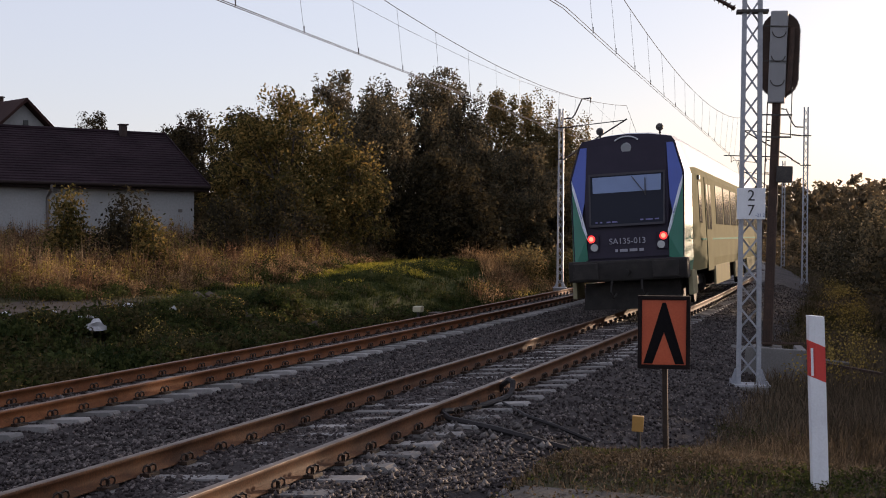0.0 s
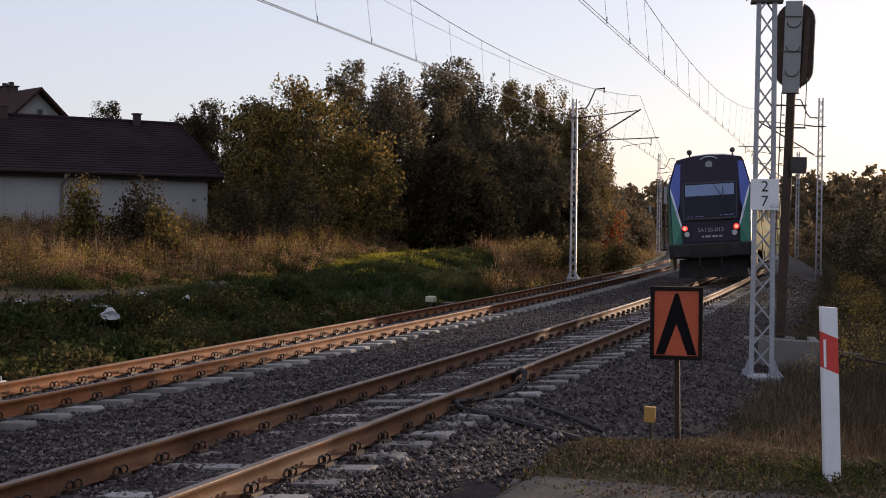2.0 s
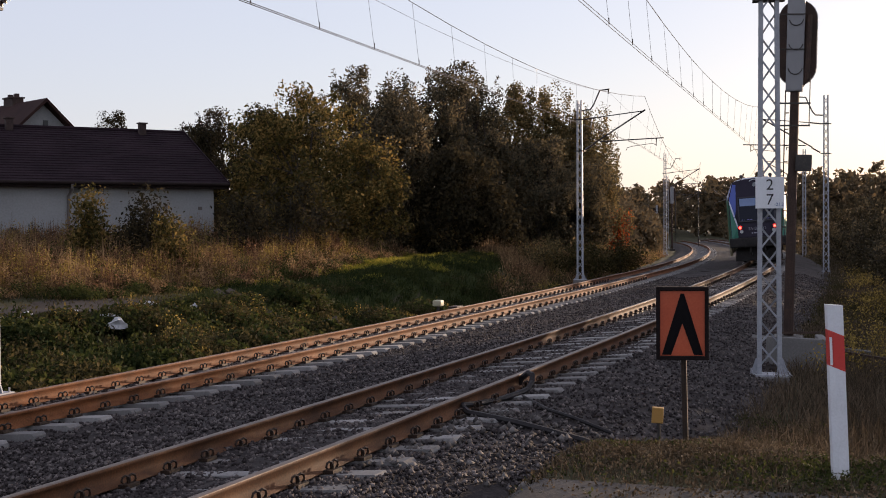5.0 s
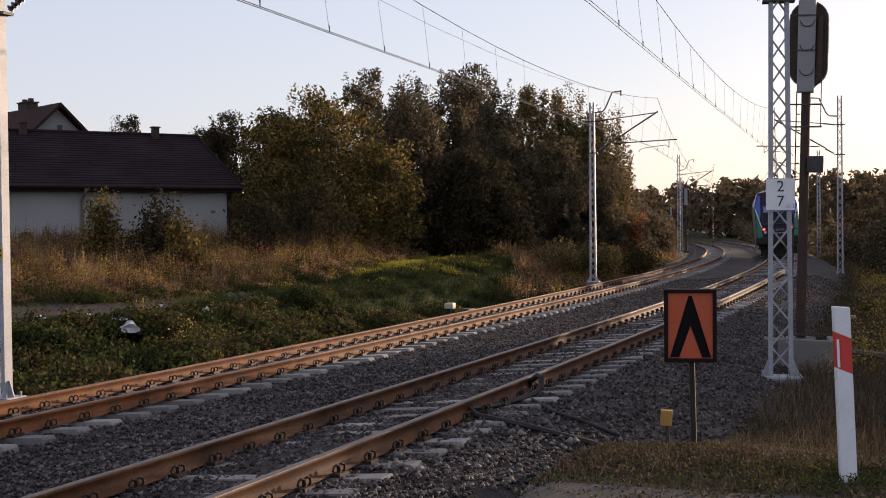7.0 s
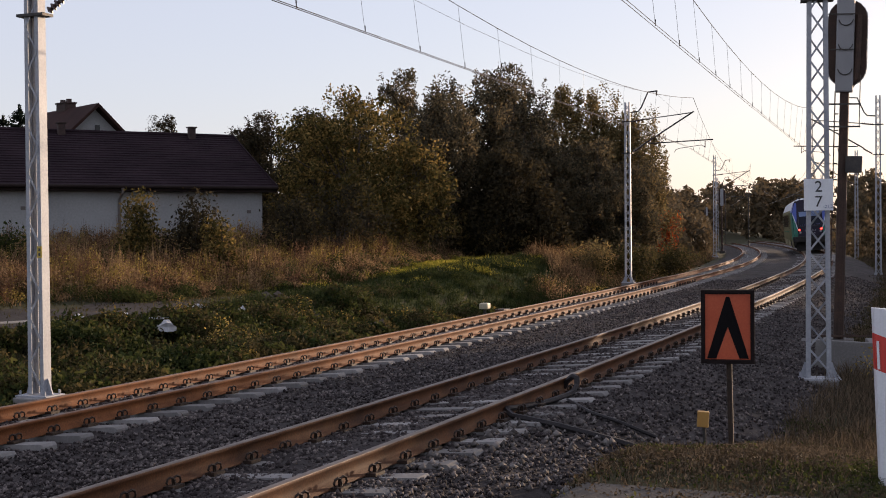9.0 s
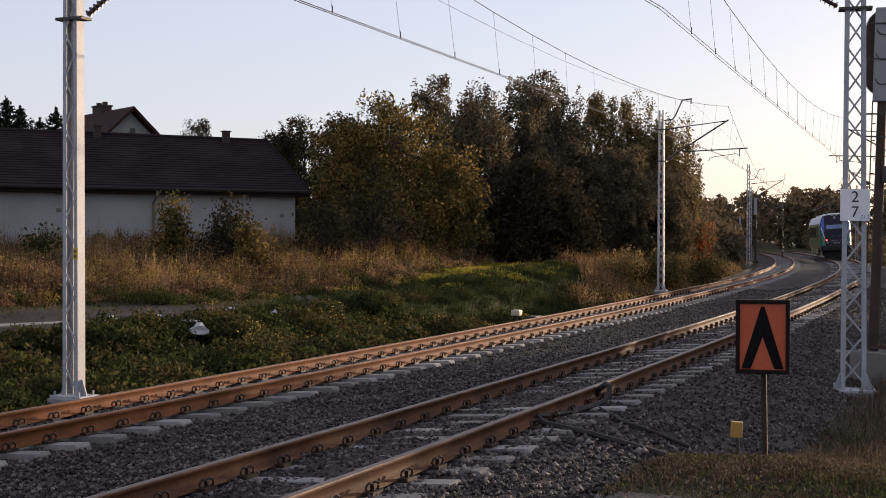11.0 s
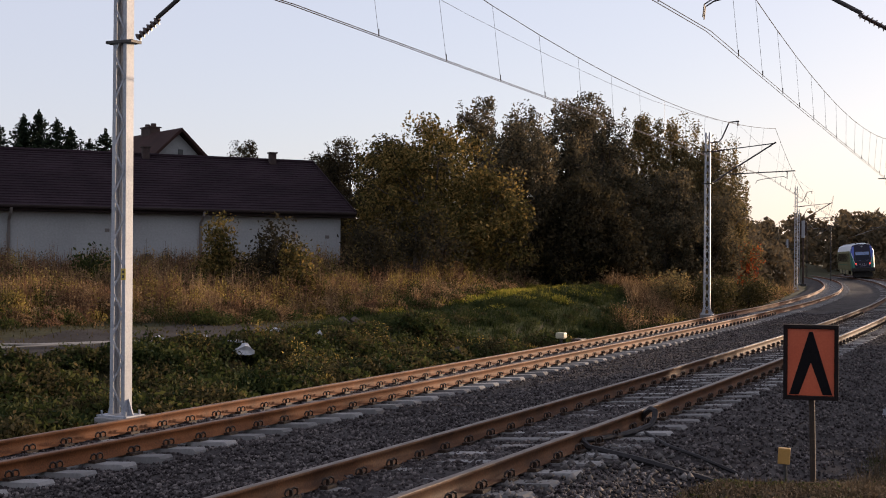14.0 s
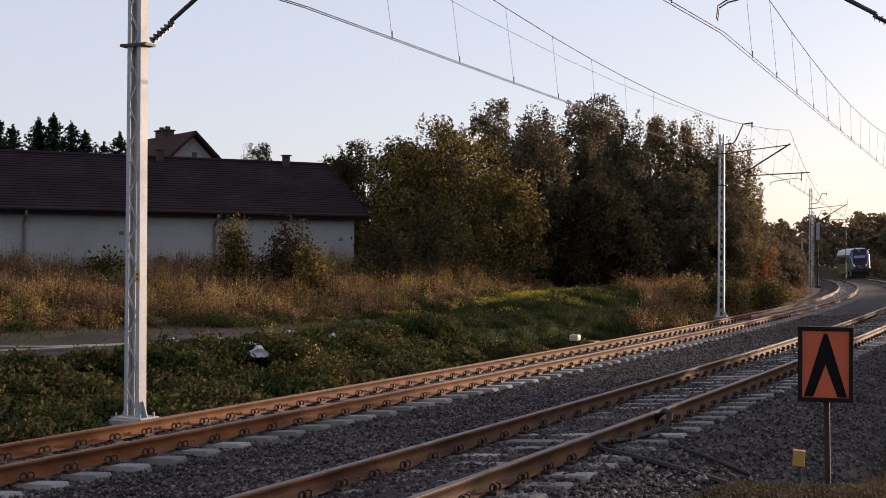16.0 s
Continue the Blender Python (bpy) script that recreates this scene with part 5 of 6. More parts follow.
    for j, (name, m, lab, sel) in enumerate((("shoulder_tufts", G_VERGE, "dusty withered tufts on the track's shoulder", dry), ("shoulder_weeds", G_MIX, "dull green weeds on the track's shoulder", ~dry))):
        clumps(name, px[sel], py[sel], 0.22 + 0.28 * rng.random(sel.sum()), 0.10 + 0.22 * rng.random(sel.sum()), m, lab, 580 + j, 24, 60, 0.034, plume=0.5)


def build_trees():
    # the wood beside the line: x, y, top, lobes
    make_tree("large spreading tree with olive-yellow autumn leaves", -5.4, 58.5, 8.1,
              [(0, 0, 5.2, 2.6, 2.7), (-2.0, 0, 4.4, 2.0, 2.6), (2.0, -0.3, 3.9, 2.1, 2.2), (-0.8, 0, 6.8, 1.1, 1.3), (-2.6, 0.2, 6.4, 0.9, 1.1), (2.9, 0, 2.6, 1.4, 1.6), (-3.0, 0, 2.6, 1.3, 1.8), (0.3, -1.0, 2.4, 2.6, 1.7)], L_OLIVE, 1, 330, 95, 0.09)
    make_tree("dark round bush at the field's edge, deep shade put into its colour", 1.5, 63.8, 5.9,
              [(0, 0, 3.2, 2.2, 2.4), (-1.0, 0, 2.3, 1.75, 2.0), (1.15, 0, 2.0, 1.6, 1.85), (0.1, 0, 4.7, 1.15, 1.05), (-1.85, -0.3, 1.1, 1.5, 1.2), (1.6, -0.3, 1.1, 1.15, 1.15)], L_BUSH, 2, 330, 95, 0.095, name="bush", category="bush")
    specs = [(-3.8, 70.0, 10.6, 1.50, L_DARK, M_BARK), (-1.4, 69.0, 9.9, 1.70, L_DARK, M_BARK), (0.6, 70.0, 10.8, 1.90, L_DARK, M_BARK), (2.6, 74.2, 10.6, 1.76, L_DARK, M_BARK),
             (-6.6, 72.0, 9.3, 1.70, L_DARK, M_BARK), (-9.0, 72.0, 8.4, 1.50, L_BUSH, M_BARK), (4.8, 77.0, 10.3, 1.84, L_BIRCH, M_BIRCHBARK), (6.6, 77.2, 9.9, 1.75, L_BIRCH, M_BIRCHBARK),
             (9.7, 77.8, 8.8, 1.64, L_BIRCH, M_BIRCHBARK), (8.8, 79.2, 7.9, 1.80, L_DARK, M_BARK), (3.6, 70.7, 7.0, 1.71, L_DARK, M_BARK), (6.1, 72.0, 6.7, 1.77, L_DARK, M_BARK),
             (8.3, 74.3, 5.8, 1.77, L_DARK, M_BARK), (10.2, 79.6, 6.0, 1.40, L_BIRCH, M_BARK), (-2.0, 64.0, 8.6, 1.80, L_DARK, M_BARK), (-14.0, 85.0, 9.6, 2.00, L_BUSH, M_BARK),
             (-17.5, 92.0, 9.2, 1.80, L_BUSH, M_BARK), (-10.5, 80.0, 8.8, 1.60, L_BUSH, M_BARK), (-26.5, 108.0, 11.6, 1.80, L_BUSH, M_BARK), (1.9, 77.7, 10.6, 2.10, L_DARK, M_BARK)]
    for i, (x, y, top, r, lm, bark) in enumerate(specs):
        rng = np.random.default_rng(100 + i)
        birch = lm is L_BIRCH
        h = top - 0.3
        lobes = [(0, 0, top * 0.62, r, h * 0.30)]
        for k in range(6):
            u = 0.22 + 0.13 * k
            a = rng.random() * 6.28
            w = r * (1.15 - 0.75 * abs(u - 0.4))
            lobes.append((math.cos(a) * w * 0.6, math.sin(a) * w * 0.6, u * top + 0.15, w * (0.55 + 0.3 * rng.random()), h * (0.11 + 0.06 * rng.random())))
        lobes.append((rng.normal() * 0.2, 0, top - 1.0, 0.42, 1.0))
        lobes.append((rng.normal() * 0.6, 0, top - 1.3, 0.5, 0.9))
        make_tree("birch with drooping yellowing twigs" if birch else "tall dark deciduous tree of the wayside wood", x, y, top, lobes, lm, 200 + i, 250 if lm is L_BUSH else 170, 85, 0.085, 1.8 if birch else 1.0, 0.42 if birch else 0.5, bark, group="wayside wood", strands=80 if birch else 30)
    make_tree("small shrub with red autumn leaves", 11.4, 78, 2.5, [(0, 0, 1.1, 0.55, 0.9), (0.2, 0, 1.9, 0.35, 0.6)], L_RED, 31, 26, 50, 0.09, name="shrub", category="shrub")
    for i, (x, y, top, r) in enumerate([(7.3, 60.5, 0.8, 0.9), (5.4, 61.5, 0.9, 1.0), (10.0, 67, 0.7, 0.9)]):
        make_tree("low scrub of weeds and brambles on the bank", x, y, top, [(0, 0, top - 0.6, r, 0.65), (r * 0.7, 0.3, top - 0.8, r * 0.7, 0.45), (-r * 0.7, 0.2, top - 0.9, r * 0.7, 0.45)], L_BIRCH if i % 2 else L_YELLOWING, 60 + i, 70, 60, 0.060, name="scrub", category="bush", group="bank scrub")
    # a taller row of trees further round the curve, between the line and the low sun
    for i, s in enumerate(np.arange(75, 103, 3.0)):
        rg = np.random.default_rng(800 + i)
        x, y = (float(q) for q in line(s, 9.8 + 0.6 * rg.random()))
        z0, top = gz(x, y), 4.45 + 0.3 * rg.random()
        make_tree("young dark tree of the trackside thicket", x, y, top, [(0, 0, z0 + (top - z0) * (0.2 + 0.2 * j), 1.9 - 0.25 * j, 1.3) for j in range(4)], L_DARK, 820 + i, 150, 50, 0.11, group="trackside thicket")
    # undergrowth below the trees
    for i in range(11):
        rng = np.random.default_rng(700 + i)
        back = 1.0 if i < 7 else 1.13
        x, y, r = (-8.5 + 1.45 * i) * back, (63.5 + 2.5 * rng.random()) * back, 1.5
        top = 2.4 + 1.0 * rng.random()
        make_tree("shaded undergrowth at the foot of the trees", x, y, top, [(0, 0, top - 1.0, r, 1.0), (0.8, 0, top - 1.5, r, 0.8), (-0.8, 0, top - 1.5, r, 0.8)], L_DARK if i % 3 else L_BIRCH, 720 + i, 80, 50, 0.10, name="shrub", category="shrub", group="undergrowth")
    # shrubs before the barn's wall
    for x, y, top, r, lm, lab in ((-12.3, 46, 3.1, 0.34, L_OLIVE, "slender young tree with yellow-green leaves"), (-10.3, 46.3, 3.1, 0.75, L_BUSH, "dark rounded shrub before the white wall"), (-9.3, 45.5, 2.3, 0.4, L_OLIVE, "yellow-green shrub before the white wall"), (-7.4, 50.8, 3.2, 0.8, L_BUSH, "dark green shrub at the wall's end"), (-16.6, 44.5, 2.2, 0.4, L_WEED, "thin green sapling before the wall"), (-5.8, 53, 3.7, 1.4, L_BUSH, "dark green shrub under the large tree")):
        make_tree(lab, x, y, top, [(0, 0, top - 0.8, r, 0.85), (r * 0.5, 0, top - 1.5, r, 0.7), (-r * 0.5, 0, top - 1.7, r, 0.7)], lm, int(abs(x) * 10), 60, 42, 0.075, name="shrub", category="shrub")
    for i, (x, y, top) in enumerate([(-43.0, 95, 11.83), (-40.87, 95, 12.43), (-39.88, 95.5, 12.75), (-38.25, 95, 12.06), (-37.18, 95, 11.45), (-34.36, 95, 11.3), (-44.3, 95.5, 12.4), (-41.9, 97, 11.6), (-36.0, 96, 10.6)]):
        make_fir(x, y, top, 4.6, 300 + i)
    # thicket on the outer side of the curve, towards the sun
    rng = np.random.default_rng(77)
    k = 0
    for s in np.concatenate([np.arange(14, 30, 5.5), np.arange(33.6, 42, 1.9), np.arange(47, 108, 5.5)]):
        for row, l0 in enumerate((9.5, 14.5) if not 33 < s < 46 else (9.5,)):
            lat = l0 + 2.2 * rng.random() - 0.05 * min(s, 60) * (row == 0) + (2.0 if s < 30 else 0)
            x, y = line(s + 2 * rng.random(), lat)
            x, y = float(x), float(y)
            shade = row == 0 and 33 < s < 46
            if shade:
                lat = 8.6
                x, y = (float(q) for q in line(s, lat))
            top = 4.8 + 0.5 * rng.random() if shade else (1.5 + 1.0 * rng.random() + 0.020 * s) if row == 0 else 2.8 + 1.2 * rng.random() + 0.012 * s
            r = 2.4 if shade else 1.9 + 0.8 * rng.random()
            z0 = gz(x, y)
            hh = top - z0
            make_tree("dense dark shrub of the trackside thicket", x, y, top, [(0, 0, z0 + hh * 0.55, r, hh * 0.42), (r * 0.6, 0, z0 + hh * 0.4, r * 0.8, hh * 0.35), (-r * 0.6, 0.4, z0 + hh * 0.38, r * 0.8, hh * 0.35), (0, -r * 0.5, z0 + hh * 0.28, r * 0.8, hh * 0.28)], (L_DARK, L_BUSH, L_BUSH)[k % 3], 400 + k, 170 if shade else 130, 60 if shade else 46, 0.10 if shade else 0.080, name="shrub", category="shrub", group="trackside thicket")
            k += 1


def build_far_wood():
    """The wooded ridge that closes the view, as one mass of far crowns."""
    rng = np.random.default_rng(9)
    cs, rs = [], []
    for i in range(760):
        a = radians(-14 + 74 * rng.random())
        d = 225 + 120 * rng.random()
        x, y = d * math.sin(a), d * math.cos(a)
        z0 = gz(x, y)
        top = 1.85 + d * np.interp(math.degrees(a), [-75, 5, 9, 12.3, 15, 17.5, 30, 75], [0.030, 0.030, 0.029, 0.036, 0.034, 0.042, 0.040, 0.035]) * (0.80 + 0.26 * rng.random())
        if d > 300:
            top *= 1.05
        h = max(4.0, top - z0)
        k = 16
        q = rng.normal(size=(k, 3))
        q /= np.linalg.norm(q, axis=1, keepdims=True)
        w = 2.3 + 1.6 * rng.random()
        cs.append(np.array([x, y, top - h * 0.5]) + q * np.array([w, w, h * 0.52]) * (0.5 + 0.5 * rng.random((k, 1))))
        rs.append(np.full(k, 1.1))
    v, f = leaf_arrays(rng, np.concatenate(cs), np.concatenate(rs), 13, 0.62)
    tagged(new("far_wood", tri_mesh("far_wood", v, f, L_FAR)), "distant autumn woods on the ridge, haze put into the leaf colour", "woods", kind="stuff")
    # scrub between the line and the ridge
    cs, rs = [], []
    for i in range(420):
        s = 105 + 130 * rng.random()
        lat = 4.5 + 60 * rng.random() ** 1.5 if i % 3 else -9.5 - 25 * rng.random()
        x, y = (float(q) for q in line(s, lat))
        z0 = gz(x, y)
        h = 1.6 + 2.4 * rng.random()
        k = 10
        q = rng.normal(size=(k, 3))
        q /= np.linalg.norm(q, axis=1, keepdims=True)
        cs.append(np.array([x, y, z0 + h * 0.5]) + q * np.array([1.5, 1.5, h * 0.5]))
        rs.append(np.full(k, 0.7))
    # the hedge along the inner side of the curve
    for i in range(560):
        x, y = (float(q) for q in line(116 + 120 * rng.random(), -9.6 - 8.0 * rng.random() ** 1.5))
        h = (2.0 + 2.2 * rng.random()) * (1 if i % 7 else 1.5)
        q = rng.normal(size=(12, 3))
        q /= np.linalg.norm(q, axis=1, keepdims=True)
        cs.append(np.array([x, y, gz(x, y) + h * 0.42]) + q * np.array([1.3, 1.3, h * 0.5]))
        rs.append(np.full(12, 0.7))
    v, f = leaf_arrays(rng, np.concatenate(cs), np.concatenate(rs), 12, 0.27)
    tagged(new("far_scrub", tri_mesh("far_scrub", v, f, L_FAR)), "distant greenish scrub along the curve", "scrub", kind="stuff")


# ------------------------------------------------------------ houses
M_WALL = mat("off_white_render", [(0.24, 0.24, 0.24), (0.295, 0.295, 0.293), (0.34, 0.34, 0.338)], 0.9, 0, 0.5, 12, 0.1, spec=0.2)
M_TILE = mat("dark_brown_roof_tiles", [(0.016, 0.0105, 0.0132), (0.0255, 0.0167, 0.0205), (0.037, 0.0242, 0.0295)], 0.9, 0, 0.7, 14, 0.15, spec=0.05)
M_TILE2 = mat("red_brown_roof_tiles", [(0.024, 0.012, 0.011), (0.036, 0.018, 0.016), (0.052, 0.026, 0.022)], 0.85, 0, 0.7, 14, 0.15, spec=0.1)
M_GUTTER = mat("brown_gutter", [(0.016, 0.011, 0.010), (0.022, 0.015, 0.014), (0.028, 0.019, 0.017)], 0.8, 0, 3, 30, 0.03, spec=0.1)
M_PIPE = plain("grey_brown_downpipe", (0.12, 0.10, 0.09), 0.5)
M_BRICK = mat("dark_chimney_brick", [(0.026, 0.017, 0.015), (0.045, 0.027, 0.023), (0.065, 0.04, 0.033)], 0.9, 0, 5, 30, 0.3)


def build_barn():
    """A long low building with a hipped tile roof; x along its front, y to the back, z up from the plinth."""
    turn = math.degrees(math.atan2(0.5515, 0.834))
    barn = thing("barn", "long low white-walled building with a dark brown tiled roof", "house", pose(-21.5, 47.7, 0.45, 0, 0, turn))
    x0, x1, dep, eave, ridge = -24.0, 15.15, 10.0, 3.25, 5.80
    bm = BM()
    box(bm, (x1 - x0 - 1.0, 0.3, eave + 0.1), ((x0 + x1) / 2, 0.65, (eave - 0.1) / 2), bevel=0.01)
    part("front_wall", bm, M_WALL, barn)
    bm = BM()
    for xx in (x0 + 0.65, x1 - 0.65):
        box(bm, (0.3, dep - 1.6, eave), (xx, dep / 2, eave / 2 - 0.05))
    box(bm, (x1 - x0 - 1.0, 0.3, eave), ((x0 + x1) / 2, dep - 0.65, eave / 2 - 0.05))
    prism(bm, [(0.6, eave - 0.06), (dep - 0.6, eave - 0.06), (dep / 2, ridge - 0.25)], 0.3, pose(x1 - 0.65, 0, 0, 0, 0, 90))
    part("rear_walls", bm, M_WALL, barn)
    # roof body under the tiles
    bm = BM()
    v = [bm.verts.new(p) for p in ((x0, 0, eave), (x1, 0, eave), (x1, dep, eave), (x0, dep, eave), (x0 + dep / 2, dep / 2, ridge), (x1, dep / 2, ridge))]
    for f in ((0, 1, 5, 4), (1, 2, 5), (2, 3, 4, 5), (3, 0, 4), (3, 2, 1, 0)):
        bm.faces.new([v[i] for i in f])
    roof = part("roof", bm, M_TILE, barn, "dark brown tiled roof with a gable end")
    # courses of tiles on the front slope and the hip end
    n = 22
    for i in range(n):
        u0, u1 = i / n, (i + 1) / n
        bm = BM()
        ya, yb = u0 * dep / 2, u1 * dep / 2
        za, zb = eave + (ridge - eave) * u0, eave + (ridge - eave) * u1
        q = [(x0 + ya, ya, za + 0.050), (x1, ya, za + 0.050), (x1, yb + 0.03, zb + 0.022), (x0 + yb, yb + 0.03, zb + 0.022), (x0 + ya, ya, za + 0.005), (x1, ya, za + 0.005)]
        vv = [bm.verts.new(p) for p in q]
        bm.faces.new((vv[0], vv[1], vv[2], vv[3]))
        bm.faces.new((vv[4], vv[5], vv[1], vv[0]))
        part("tile_course", bm, M_TILE, roof)
    bm = BM()
    rod(bm, (x0 + dep / 2, dep / 2, ridge + 0.03), (x1 + 0.02, dep / 2, ridge + 0.03), 0.09, seg=8)
    part("ridge_tiles", bm, M_TILE, roof)
    bm = BM()
    rod_box(bm, (x1, -0.02, eave + 0.0), (x1, dep / 2, ridge + 0.03), 0.05, 0.16)
    part("verge_board", bm, M_TILE, roof)
    bm = BM()
    box(bm, (x1 - x0, 0.03, 0.22), ((x0 + x1) / 2, 0.04, eave - 0.09))
    box(bm, (x1 - x0, 0.5, 0.03), ((x0 + x1) / 2, 0.28, eave - 0.18))
    part("eaves_board", bm, M_GUTTER, barn)
    bm = BM()
    rod(bm, (x0, -0.07, eave - 0.02), (x1, -0.07, eave - 0.02), 0.075, seg=8)
    part("gutter", bm, M_GUTTER, barn)
    for xx in (-7.3, 0.45, 8.2):
        bm = BM()
        tube(bm, [(xx, -0.07, eave - 0.05), (xx, -0.05, eave - 0.25), (xx, 0.42, eave - 0.55), (xx, 0.42, 0)], 0.06, 7)
        part("downpipe", bm, M_PIPE, barn, "grey-brown downpipe")
    for xx, zz in ((4.3, 2.35), (-3.4, 2.3), (12.4, 2.25), (14.0, 2.2)):
        bm = BM()
        box(bm, (0.18, 0.05, 0.14), (xx, 0.48, zz), bevel=0.01)
        part("wall_vent", bm, M_PIPE, barn)
    bm = BM()
    rod(bm, (5.9, 0.5, 1.15), (5.9, 0.30, 1.15), 0.27, seg=16)
    part("wall_fan", bm, M_DARKST, barn, "round dark wall fan")
    for xx in (7.0, 13.0):
        bm = BM()
        box(bm, (0.30, 0.30, 0.55), (xx, dep / 2 - 0.3, ridge + 0.05), bevel=0.02)
        box(bm, (0.40, 0.40, 0.06), (xx, dep / 2 - 0.3, ridge + 0.36), bevel=0.01)
        part("chimney", bm, M_BRICK, barn, "small dark chimney with a cap")


def build_house():
    """A steep gabled house behind the barn; its gable faces along local -y."""
    turn = math.degrees(math.atan2(6.3, -5.6)) - 90
    house = thing("house", "white gabled house with a steep red-brown roof behind the barn", "house", pose(-25.5, 85.0, 1.0, 0, 0, turn))
    hw, eave, apex, L = 6.2, 3.6, 9.45, 10.0
    bm = BM()
    prism(bm, [(-hw + 0.6, 0), (hw - 0.6, 0), (hw - 0.6, eave + 0.3), (0, apex - 0.35), (-hw + 0.6, eave + 0.3)], L - 0.4, pose(0, L / 2 + 0.25, 0))
    part("wall", bm, M_WALL, house)
    bm = BM()
    for sx in (-1, 1):
        pts = [(0, apex), (sx * (hw + 0.2), eave - 0.2), (sx * (hw + 0.2), eave - 0.42), (0, apex - 0.25)]
        prism(bm, pts[::sx], L + 0.4, pose(0, L / 2, 0))
    bmesh.ops.recalc_face_normals(bm, faces=bm.faces)
    part("roof", bm, M_TILE2, house, "steep red-brown roof")
    bm = BM()
    box(bm, (0.35, 0.06, 0.45), (0, 0.04, apex - 1.7), bevel=0.01)
    part("gable_window", bm, M_WIN, house, "small dark gable window")
    bm = BM()
    rod(bm, (-0.6, 0.05, apex - 4.3), (-0.6, -0.1, apex - 4.3), 0.45, seg=16)
    part("wall_dish", bm, M_PIPE, house)
    bm = BM()
    box(bm, (0.8, 1.5, 1.2), (0.2, 5.5, apex - 0.15), bevel=0.02)
    box(bm, (0.95, 1.65, 0.1), (0.2, 5.5, apex + 0.42), bevel=0.02)
    for dy in (-0.5, 0.5):
        box(bm, (0.3, 0.3, 0.25), (0.2, 5.5 + dy, apex + 0.58), bevel=0.02)
    part("chimney", bm, M_BRICK, house, "broad brick chimney stack")


# ------------------------------------------------------------ signals, signs and trackside things


def capsule(w, h, n=12):
    r = w / 2
    pts = [(r * math.cos(a), h / 2 - r + r * math.sin(a)) for a in np.linspace(0, math.pi, n)]
    return pts + [(-x, -z) for x, z in pts]


def build_signal(s, lat, z, label, scale=1.0, turn=8.0, detail=True, lean=0.0):
    sig = thing("railway_signal", label, "railway signal", on_line(s, lat, z + float(grade(s)), turn) @ pose(0, 0, 0, 0, lean, 0) @ Matrix.Scale(1.0, 4), group="light signals")
    zc, h, w = 5.67 * scale, 1.62 * scale, 0.70 * scale
    bm = BM()
    rod(bm, (0, 0, 0), (0, 0, zc - h / 2 - 0.05), 0.095, 0.085, 12)
    part("post", bm, M_RUSTPOST, sig, "rust-brown tubular post")
    bm = prism(BM(), capsule(w, h), 0.035, pose(0.02, 0.10, zc))
    part("backboard", bm, M_RUSTPOST, sig, "dark oval backboard with a reddish sheen")
    bm = prism(BM(), capsule(w + 0.03, h + 0.03), 0.012, pose(0.02, 0.14, zc))
    part("backboard_rim", bm, plain("pale_rim", (0.35, 0.34, 0.33), 0.5), sig)
    bm = BM()
    box(bm, (0.32 * scale, 0.22, h * 1.08), (-0.01, -0.02, zc - 0.06), bevel=0.03)
    hs = part("lamp_housing", bm, plain("grey_paint", (0.24, 0.24, 0.25), 0.6), sig, "grey lamp housing seen from behind")
    if detail:
        for dz in (0.46, 0.0, -0.46):
            b2 = BM()
            tube(b2, [(0.13 * math.cos(a), -0.14, zc + dz + 0.13 * math.sin(a) - 0.03) for a in np.linspace(math.pi + 0.15, 2 * math.pi - 0.15, 8)], 0.010, 5)
            part("lamp_cover", b2, M_DARKST, hs)
        for dz in (0.52, -0.14):
            b2 = BM()
            rod_box(b2, (-0.32, -0.145, zc + dz), (0.16, -0.145, zc + dz - 0.01), 0.018, 0.018)
            part("clamp_bar", b2, M_DARKST, sig)
        b2 = BM()
        tube(b2, [(0.0, 0, zc - h / 2 - 0.12), (0.10, -0.02, zc - h / 2 - 0.02), (0.19, -0.04, zc - h / 2 + 0.12), (0.21, -0.04, zc - h / 2 + 0.4), (0.23, -0.03, zc + 0.5)], 0.06, 8)
        part("bracket_tube", b2, M_RUSTPOST, sig)
        # ladder with cage hoops
        for x in (-0.30, 0.28):
            b2 = BM()
            rod_box(b2, (x, -0.18, zc - h / 2 + 0.18), (x, -0.18, zc - h / 2 - 0.78), 0.018, 0.018)
            part("rail", b2, M_DARKST, sig)
        for dz in (-0.36, -0.78):
            b2 = BM()
            rod_box(b2, (-0.32, -0.18, zc - h / 2 + dz), (0.30, -0.18, zc - h / 2 + dz), 0.03, 0.03)
            part("ladder_step", b2, M_DARKST, sig)
        b2 = BM()
        rod_box(b2, (-0.17, -0.02, 0.1), (-0.17, -0.02, zc - h / 2 - 0.1), 0.022, 0.03)
        part("ladder_rail", b2, M_RUSTPOST, sig)
        for i in range(14):
            b2 = BM()
            rod(b2, (-0.17, -0.02, 0.3 + 0.31 * i), (-0.10, -0.02, 0.3 + 0.31 * i), 0.012, seg=5)
            part("rung", b2, M_RUSTPOST, sig)
        b2 = BM()
        box(b2, (0.30, 0.22, 0.31), (0.20, -0.05, 3.38), bevel=0.015)
        part("junction_box", b2, M_DARKST, sig, "dark steel junction box")
    b2 = BM()
    box(b2, (0.55, 0.55, 0.25), (0, 0, -0.03), bevel=0.03)
    part("foot", b2, M_DARKST, sig)
    return sig


